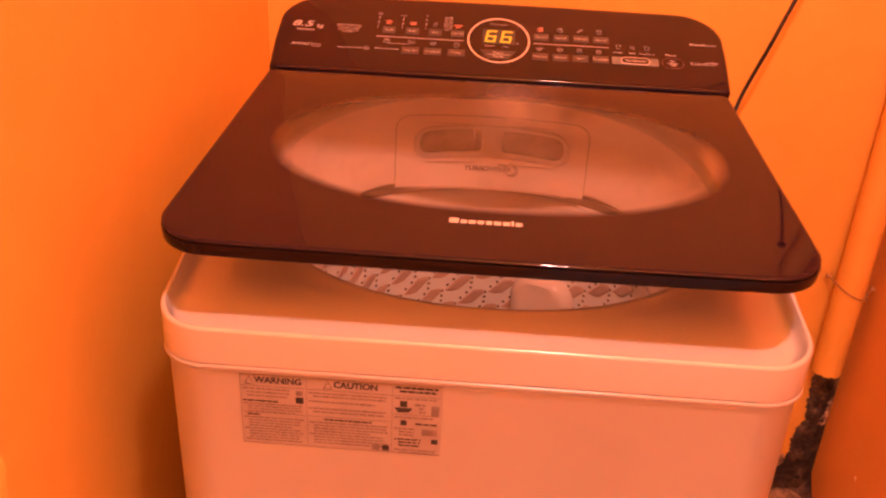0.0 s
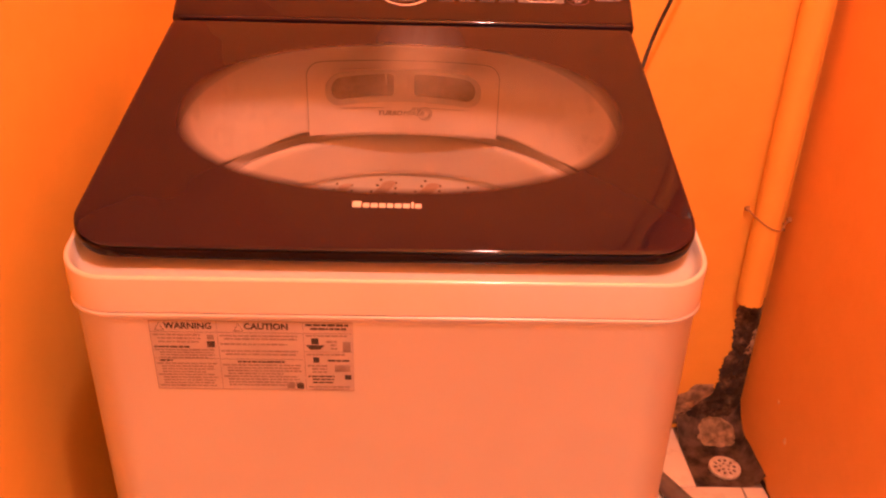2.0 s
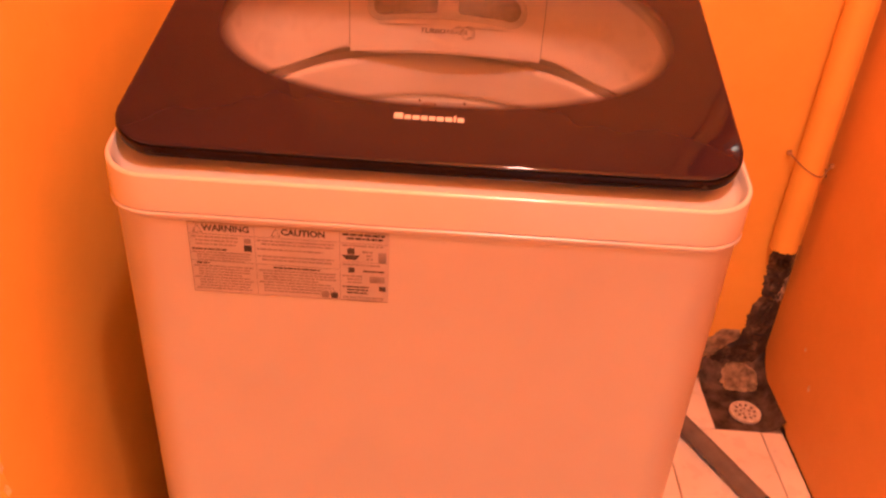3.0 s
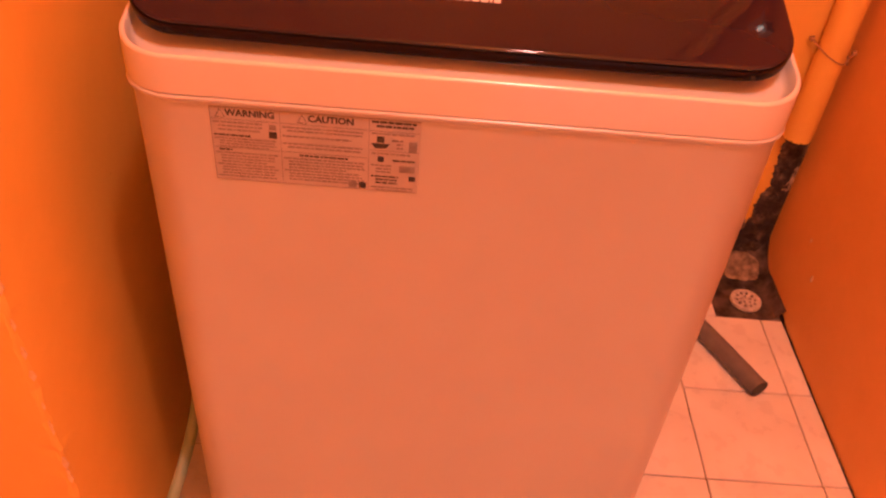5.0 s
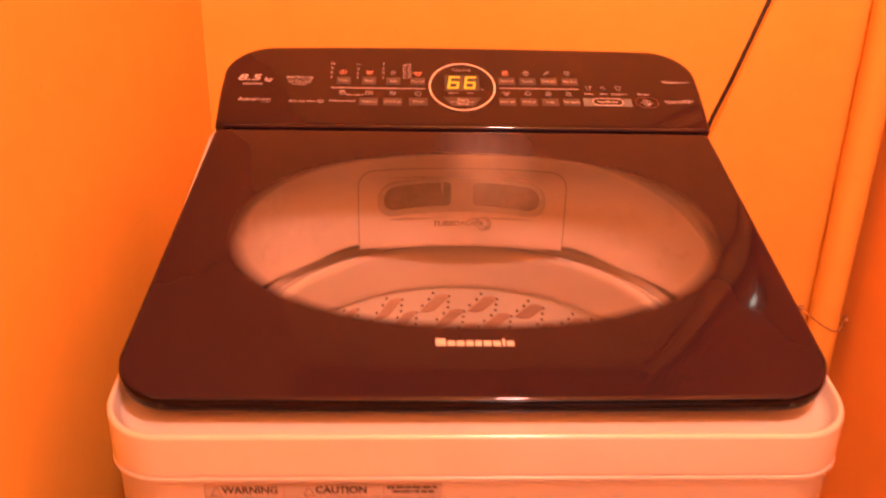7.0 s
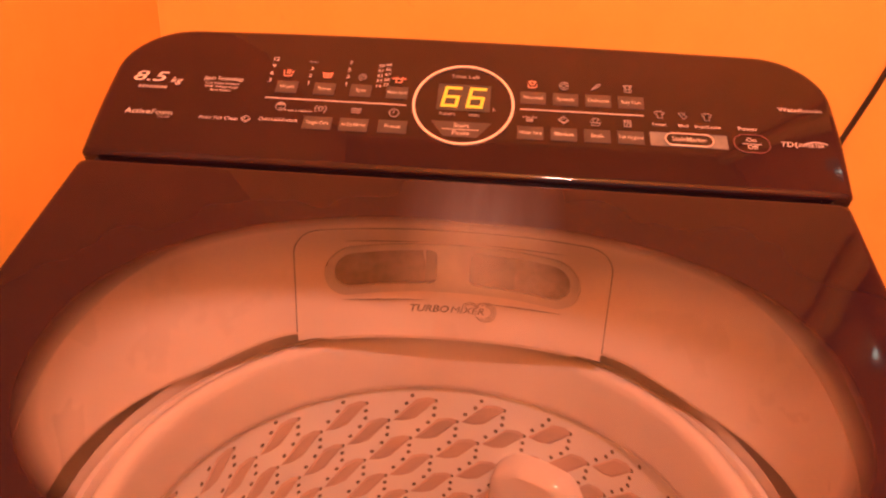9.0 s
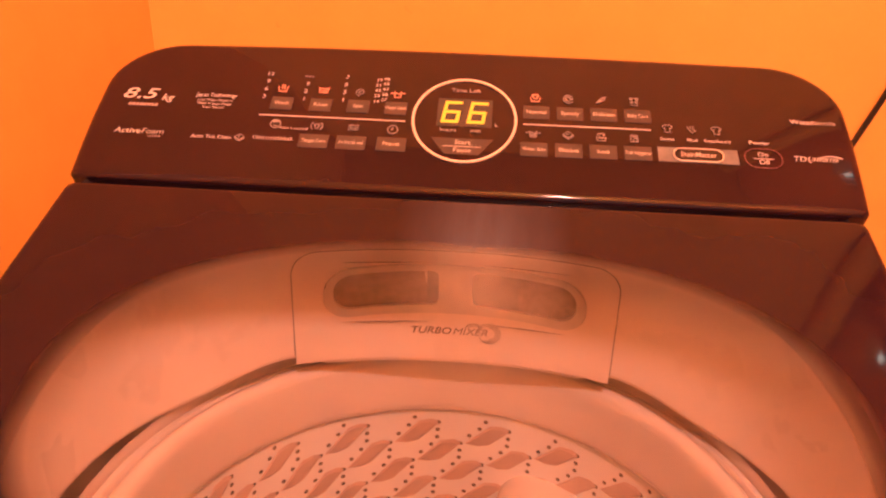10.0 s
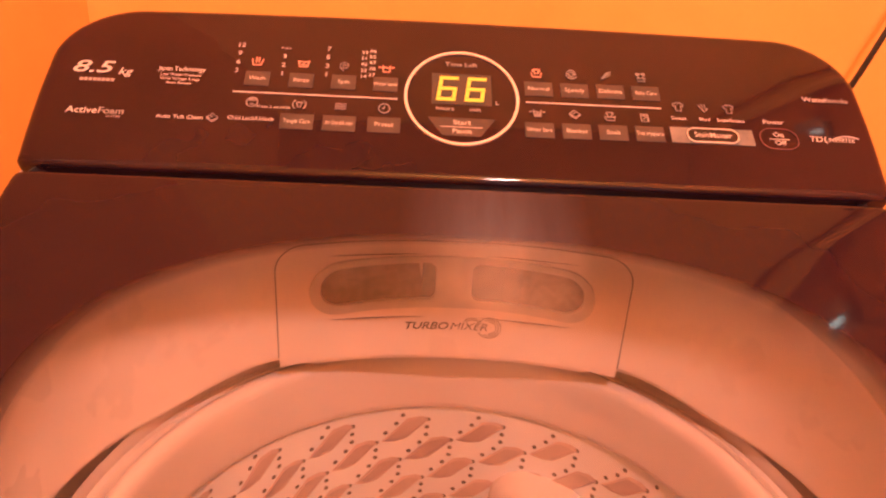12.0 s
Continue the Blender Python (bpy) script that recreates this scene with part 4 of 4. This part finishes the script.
def icon(kind, cu, cv, lit, s=0.0038):
    """Small line drawings over the keys."""
    bm = bmesh.new()
    w = 0.00055

    def stroke(pts):
        tube(bm, [Vector((cu + s * px, cv + s * py * 1.15, 0.0006)) for px, py in pts], w if lit else 0.00042, 5)
    shirt = [(-0.3, 0.9), (-1, 0.5), (-0.8, 0.0), (-0.5, 0.2), (-0.5, -0.9), (0.5, -0.9), (0.5, 0.2), (0.8, 0.0), (1, 0.5), (0.3, 0.9), (0, 0.65), (-0.3, 0.9)]

    def turn(r, a0, a1, ox=0.0, oy=0.0, n=14):
        stroke([(ox + r * math.cos(radians(a0 + (a1 - a0) * k / n)), oy + r * math.sin(radians(a0 + (a1 - a0) * k / n))) for k in range(n + 1)])

    def tub():
        stroke([(-1, 0.5), (-0.75, -0.8), (0.75, -0.8), (1, 0.5)])
    if kind == "wash":
        tub()
        stroke([(-0.25, -0.2), (-0.25, 0.9)]), stroke([(0.25, -0.2), (0.25, 0.9)])
    elif kind == "rinse":
        tub()
        stroke([(-0.85, 0.1), (-0.4, 0.35), (0, 0.1), (0.4, 0.35), (0.85, 0.1)])
        for k in (-0.4, 0.0, 0.4):
            stroke([(k - 0.15, -0.35), (k + 0.15, -0.35)])
    elif kind in ("level", "save"):
        stroke([(-0.7, 0.6), (-0.6, -0.8), (0.6, -0.8), (0.7, 0.6)])
        stroke([(-0.65, 0.1), (-0.2, 0.3), (0.2, 0.05), (0.65, 0.2)])
        stroke([(-1.5, 0.2), (-0.95, 0.2)]), stroke([(1.5, 0.2), (0.95, 0.2)])
        if kind == "save":
            stroke([(-0.55, -0.25), (0.55, -0.25)]), stroke([(-0.5, -0.55), (0.5, -0.55)])
    elif kind == "spin":
        stroke([((0.15 + 0.075 * k) * math.cos(k * 0.9), (0.15 + 0.075 * k) * math.sin(k * 0.9)) for k in range(13)])
    elif kind == "speed":
        turn(1.0, 40, 330), turn(0.55, 0, 300)
        stroke([(0.1, 0), (0.9, 0), (0.75, 0.3)])
    elif kind == "face":
        turn(1.0, 0, 360)
        for k in (0.85, 0.6, 0.35):
            turn(k, 20, 160, 0, 0.08)
        stroke([(-0.35, -0.35), (0, -0.5), (0.35, -0.35)])
    elif kind == "care":
        turn(1.15, 130, 230), turn(1.15, -50, 50)
        stroke([(0.6 * px, 0.6 * py) for px, py in shirt])
    elif kind == "clock":
        turn(1.0, 0, 360)
        stroke([(0, 0.6), (0, 0), (-0.45, 0)])
    elif kind == "shirt":
        stroke(shirt)
    elif kind in ("tubshirt", "soak"):
        stroke([(-0.95, 0.0), (-0.8, -0.9), (0.8, -0.9), (0.95, 0.0)])
        stroke([(0.75 * px, 0.55 * py + 0.35) for px, py in shirt])
        if kind == "soak":
            stroke([(-0.85, -0.25), (0.85, -0.25)])
    elif kind == "bear":
        turn(0.28, 0, 360, -0.6, 0.6, 8), turn(0.28, 0, 360, 0.6, 0.6, 8), turn(0.55, 0, 360, 0, 0.25, 12)
        stroke([(-0.9, -0.3), (-0.4, -0.35), (-0.7, -0.95), (0.7, -0.95), (0.4, -0.35), (0.9, -0.3)])
    elif kind == "waves":
        for k in (-0.5, 0, 0.5):
            stroke([(-1, k - 0.1), (-0.4, k + 0.15), (0.3, k - 0.1), (1, k + 0.15)])
    elif kind == "feather":
        stroke([(-1, -0.8), (-0.5, -0.2), (0, 0.6), (1, 0.9), (0.6, 0.1), (-0.2, -0.4), (-1, -0.8)])
        stroke([(-0.5, -0.4), (0.5, 0.6)])
    elif kind == "blanket":
        stroke([(-1, 0.1), (0, 0.9), (1, 0.1), (0.1, -0.6), (-1, 0.1)])
        stroke([(-1, 0.1), (-0.9, -0.2), (0.1, -0.9), (1, -0.15), (1, 0.1)])
        stroke([(-0.3, 0.1), (0.1, 0.35)])
    elif kind == "splash":
        stroke([(-0.8, 0.6), (-0.3, -0.2), (0.1, -0.9), (0.8, -0.3), (0.3, 0.1), (0.5, 0.9), (0.0, 0.2), (-0.2, 0.8)])
    else:
        stroke([(-0.7, -0.8), (-0.7, 0.8), (0.6, 0.8), (0.7, -0.8), (-0.7, -0.8)])
        stroke([(-0.7, 0.4), (0.6, 0.4)]), turn(0.4, -60, 200, 0.2, -0.35, 8)
    part("pictogram", bm, REDLED if lit else GREYPRINT, console, "lit red pictogram" if lit else "")


for kind, cu, cv, lit in [("wash", -0.1455, 0.1040, True), ("rinse", -0.1128, 0.1045, True), ("spin", -0.0834, 0.1035, False), ("level", -0.0537, 0.1030, True),
                          ("face", -0.1440, 0.0640, False), ("care", -0.1118, 0.0635, False), ("waves", -0.0835, 0.0635, False), ("clock", -0.0535, 0.0635, False),
                          ("tubshirt", 0.0545, 0.1060, True), ("speed", 0.0803, 0.1060, False), ("feather", 0.1058, 0.1065, False), ("bear", 0.1312, 0.1068, False),
                          ("save", 0.0531, 0.0662, False), ("blanket", 0.0793, 0.0662, False), ("soak", 0.1042, 0.0662, False), ("box", 0.1290, 0.0662, False),
                          ("shirt", 0.1545, 0.0785, False), ("splash", 0.1725, 0.0785, False), ("shirt", 0.1910, 0.0785, False)]:
    icon(kind, cu, cv, lit)
for cu, cv, column in [(-0.1590, 0.1070, "12 9 6 3"), (-0.1270, 0.1060, "Auto 3 2 1"), (-0.0960, 0.1070, "7 5 3 1")]:
    for k, s in enumerate(column.split()):
        W("inscription", s, cu, cv + 0.0133 - 0.0088 * k, 0.0038 if k == 0 and len(s) > 2 else 0.0062, GREYPRINT if len(s) > 2 else PRINT, console)
for k, s in enumerate("59 51 43 33 14".split()):
    W("inscription", s, -0.0700, 0.1185 - 0.0062 * k, 0.0050, PRINT, console)
for k, s in enumerate("66 55 47 38 27".split()):
    W("inscription", s, -0.0640, 0.1205 - 0.0062 * k, 0.0050, PRINT, console)
W("inscription", "8.5", -0.2720, 0.0905, 0.0165, PRINT, console, "LEFT", shear=0.2, wide=1.38)
W("inscription", "kg", -0.2395, 0.0875, 0.0100, PRINT, console, "LEFT", shear=0.2)
for k in range(8):
    part("model_bar", plate(bmesh.new(), -0.2640 + 0.0030 * k, -0.2640 + 0.0030 * k + 0.0023, 0.0775, 0.0803, 0.0001, 0.0005), GREYPRINT, console, "model code as plain bars" if k == 0 else "")
W("inscription", "Japan Technology", -0.1965, 0.0925, 0.0060, PRINT, console, wide=0.76)
for k, s in enumerate(("Low Water Pressure", "Wide Voltage Range", "Auto Restart")):
    W("inscription", s, -0.1965, 0.0868 - 0.0040 * k, 0.0036, PRINT, console, wide=0.92)
W("inscription", "Active", -0.2655, 0.0495, 0.0080, PRINT, console, "LEFT")
W("inscription", "Foam", -0.2447, 0.0495, 0.0080, GREYPRINT, console, "LEFT")
W("inscription", "SYSTEM", -0.2335, 0.0445, 0.0028, GREYPRINT, console)
W("inscription", "Auto Tub Clean", -0.1900, 0.0470, 0.0048, PRINT, console)
icon("blanket", -0.1685, 0.0475, False, 0.0036)
W("inscription", "Child Lock/Unlock", -0.1430, 0.0485, 0.0050, PRINT, console, wide=0.82)
W("inscription", "Press 5 seconds", -0.1290, 0.0600, 0.0035, PRINT, console)
part("silver_strip", plate(bmesh.new(), 0.1455, 0.2040, 0.0445, 0.0590, 0.0001, 0.0004), SILVER, console, "silver blue strip")
bm = bmesh.new()
loft(bm, [[(0.1750 + px, 0.0518 + pz, w) for px, pz in stadium(-0.0180, 0.0180, -0.0062, 0.0062, 0.006, 0.006)] for w in (0.0004, 0.0010)], cap1=True)
part("key", bm, MATT, console)
bm = bmesh.new()
ring = [Vector((0.1750 + px, 0.0518 + pz, 0.0010)) for px, pz in stadium(-0.0180, 0.0180, -0.0062, 0.0062, 0.006, 0.006)]
tube(bm, ring + ring[:1], 0.0005, 5, caps=False)
part("key_outline", bm, CHROME, console)
W("inscription", "StainMaster", 0.1750, 0.0518, 0.0068, PRINT, console, wide=0.82).location.z = 0.0012
for s, cu in (("Sweat", 0.1535), ("Mud", 0.1720), ("Soya/Sauce", 0.1905)):
    W("inscription", s, cu, 0.0672, 0.0045, PRINT, console)
W("inscription", "Power", 0.2210, 0.0675, 0.0056, PRINT, console)
bm = bmesh.new()
ring = [Vector((0.2222 + px, 0.0520 + pz, 0.0005)) for px, pz in stadium(-0.0135, 0.0135, -0.0095, 0.0095, 0.009, 0.009)]
tube(bm, ring + ring[:1], 0.0004, 5, caps=False)
part("key_outline", bm, DIMLINE, console)
W("inscription", "On", 0.2222, 0.0556, 0.0060, PRINT, console)
W("inscription", "Off", 0.2222, 0.0480, 0.0060, PRINT, console)
part("rule", plate(bmesh.new(), 0.2150, 0.2295, 0.0515, 0.0520, 0.0001, 0.0005), PRINT, console)
W("inscription", "Water", 0.2480, 0.0918, 0.0066, PRINT, console, "LEFT")
W("inscription", "Bazooka", 0.2645, 0.0918, 0.0060, GREYPRINT, console, "LEFT", wide=0.85)
W("inscription", "TD", 0.2435, 0.0530, 0.0072, PRINT, console, "LEFT", shear=0.2)
bm = bmesh.new()
tube(bm, [Vector((0.2580 + 0.0022 * k + 0.004, 0.0530 + 0.0040 * math.sin(0.35 + 0.28 * k), 0.0006)) for k in range(9)], 0.0005, 5)
tube(bm, [Vector((0.2560 - 0.0012 * math.sin(0.5 * k), 0.0500 + 0.0009 * k, 0.0006)) for k in range(7)], 0.0005, 5)
part("swoosh", bm, PRINT, console)
W("inscription", "INVERTER", 0.2570, 0.0530, 0.0054, PRINT, console, "LEFT", shear=0.2, wide=0.8)

# ---- warning label on the cabinet ----
LABEL = pose(0, 0.0008, 0, 90)
sticker = part("warning_label", plate(bmesh.new(), -0.2175, -0.0345, 0.7510, 0.8270, 0.0, 0.0004), PAPER, machine, "grey printed safety label", smooth=False, m=LABEL)
COLS = [(-0.2175, -0.1575), (-0.1575, -0.0800), (-0.0800, -0.0345)]
W("inscription", "WARNING", -0.1825, 0.8213, 0.0090, INK, sticker, wide=0.98, bold=0.035)
W("inscription", "CAUTION", -0.1125, 0.8213, 0.0090, INK, sticker, wide=0.98, bold=0.035)
for a, b, lift in ((-0.2175, -0.1575, 0), (-0.1575, -0.0800, 0), (-0.0800, -0.0345, 0)):
    bm = bmesh.new()
    for q0, q1, r0, r1 in ((a + 0.0006, b - 0.0006, 0.8268, 0.8264), (a + 0.0006, b - 0.0006, 0.8150, 0.8145), (a + 0.0004, a + 0.0008, 0.8268, 0.7515), (a + 0.0006, b - 0.0006, 0.7860 if a < -0.1 else 0.795, 0.7856 if a < -0.1 else 0.7946), (a + 0.0006, b - 0.0006, 0.7518, 0.7514)):
        box(bm, q0, q1, r1, r0, 0.0004, 0.0006)
    part("frame_line", bm, FAINT, sticker, smooth=False)
rng = random.Random(21)


def text_bars(a, b, top, n, step, h, material, first=0.0):
    """Lines of print too small to read."""
    bm = bmesh.new()
    for k in range(n):
        p = a + 0.002 + (0.004 if k % 4 else first)
        end = b - 0.002 - rng.uniform(0.0, 0.25 if k % 4 == 3 else 0.06) * (b - a)
        while p < end:
            w = rng.uniform(0.002, 0.007)
            box(bm, p, min(p + w, end), top - k * step - h, top - k * step, 0.0004, 0.0006)
            p += w + 0.0009
    part("small_print", bm, material, sticker, smooth=False)


text_bars(-0.2170, -0.1700, 0.8125, 3, 0.0038, 0.0016, FAINT)
text_bars(-0.2170, -0.1800, 0.7995, 1, 0.0038, 0.0018, INK)
text_bars(-0.2170, -0.1580, 0.7960, 4, 0.0028, 0.0014, FAINT)
text_bars(-0.2140, -0.1980, 0.7846, 1, 0.0038, 0.0020, INK)
text_bars(-0.2170, -0.1580, 0.7810, 9, 0.0031, 0.0015, FAINT)
text_bars(-0.1570, -0.0810, 0.8120, 2, 0.0034, 0.0015, FAINT)
text_bars(-0.1570, -0.0900, 0.8030, 1, 0.0038, 0.0016, FAINT)
text_bars(-0.1570, -0.0810, 0.7955, 2, 0.0036, 0.0016, FAINT)
text_bars(-0.1430, -0.0950, 0.7838, 1, 0.0038, 0.0018, INK)
text_bars(-0.1570, -0.0810, 0.7800, 8, 0.0032, 0.0016, FAINT)
text_bars(-0.0790, -0.0360, 0.8248, 2, 0.0040, 0.0022, INK)
text_bars(-0.0790, -0.0360, 0.8130, 1, 0.0040, 0.0016, FAINT)
text_bars(-0.0610, -0.0470, 0.8070, 3, 0.0038, 0.0020, FAINT)
text_bars(-0.0790, -0.0380, 0.7925, 1, 0.0040, 0.0016, FAINT)
text_bars(-0.0600, -0.0360, 0.7860, 1, 0.0040, 0.0018, INK)
text_bars(-0.0790, -0.0560, 0.7800, 3, 0.0034, 0.0018, FAINT)
text_bars(-0.0790, -0.0500, 0.7680, 3, 0.0034, 0.0016, INK)
text_bars(-0.0790, -0.0360, 0.7560, 2, 0.0030, 0.0016, FAINT)
for a, b, c, d, m in ((-0.0725, -0.0660, 0.8030, 0.8095, INK), (-0.0715, -0.0660, 0.7830, 0.7885, INK), (-0.1670, -0.1600, 0.7985, 0.8050, INK), (-0.1665, -0.1605, 0.8070, 0.8120, FAINT),
                      (-0.0970, -0.0900, 0.7530, 0.7595, FAINT), (-0.0880, -0.0815, 0.7530, 0.7590, INK), (-0.0440, -0.0370, 0.7950, 0.8060, FAINT), (-0.0520, -0.0380, 0.7730, 0.7800, FAINT), (-0.0430, -0.0370, 0.7640, 0.7690, INK)):
    part("pictogram", plate(bmesh.new(), a, b, c, d, 0.0004, 0.0007, 0.0001), m, sticker)
bm = bmesh.new()
ps = [(-0.0775, 0.8020), (-0.0610, 0.8020), (-0.0645, 0.7975), (-0.0735, 0.7970)]
loft(bm, [[(a, b, w) for a, b in ps] for w in (0.0004, 0.0007)], cap1=True)
part("pictogram", bm, INK, sticker, smooth=False)
for cu in (-0.2085, -0.1375):
    bm = bmesh.new()
    tri = [Vector((cu + a, 0.8205 + b, 0.0005)) for a, b in ((-0.004, -0.004), (0.004, -0.004), (0.0, 0.0042), (-0.004, -0.004))]
    tube(bm, tri, 0.0003, 4)
    part("warning_triangle", bm, INK, sticker, smooth=False)

# ---- floor tiles ----
tile_meshes = {}


def tile(x0, x1, y0, y1):
    w, d = round(x1 - x0, 3), round(y1 - y0, 3)
    if (w, d) not in tile_meshes:
        bm = bmesh.new()
        box(bm, -w / 2, w / 2, -d / 2, d / 2, -0.006, 0.0, 0.0012, 1)
        me = bpy.data.meshes.new("tile")
        bmesh.ops.recalc_face_normals(bm, faces=bm.faces)
        bm.to_mesh(me)
        bm.free()
        me.materials.append(TILE)
        tile_meshes[w, d] = me
    ob = new("tile", tile_meshes[w, d])
    ob.matrix_basis = pose((x0 + x1) / 2, (y0 + y1) / 2, rng.uniform(-0.0004, 0.0004), rng.uniform(-0.1, 0.1), rng.uniform(-0.1, 0.1), rng.uniform(-0.12, 0.12))
    ob.parent = floor


G = 0.0013
for i in range(-9, 2):
    for j in range(-10, 2):
        x0, x1 = max(TX + i * TS, XS) + G, min(TX + (i + 1) * TS, XR) - G
        y0, y1 = max(TY + j * TS, YF) + G, min(TY + (j + 1) * TS, YB) - G
        if x1 - x0 < 0.02 or y1 - y0 < 0.02 or (x1 < XL and y1 > YE + 0.1):
            continue
        if y0 > 0.6 and x0 > 0.70:
            continue
        if y0 > 0.6 and x1 > 0.628:
            x1 = SUMP[0] - 0.012
        if x1 > x0:
            tile(x0, x1, y0, y1)


def motions():
    """The lid sinks shut on its damper in the first second."""
    walk(lid, [(s, pose(*HINGE, SLOPE - a)) for s, a in ((0.0, 8.8), (0.1, 8.1), (0.3, 6.2), (0.5, 4.0), (0.7, 0.6), (0.8, 0.0), (1.0, 0.0), (12.0, 0.0))])


motions()
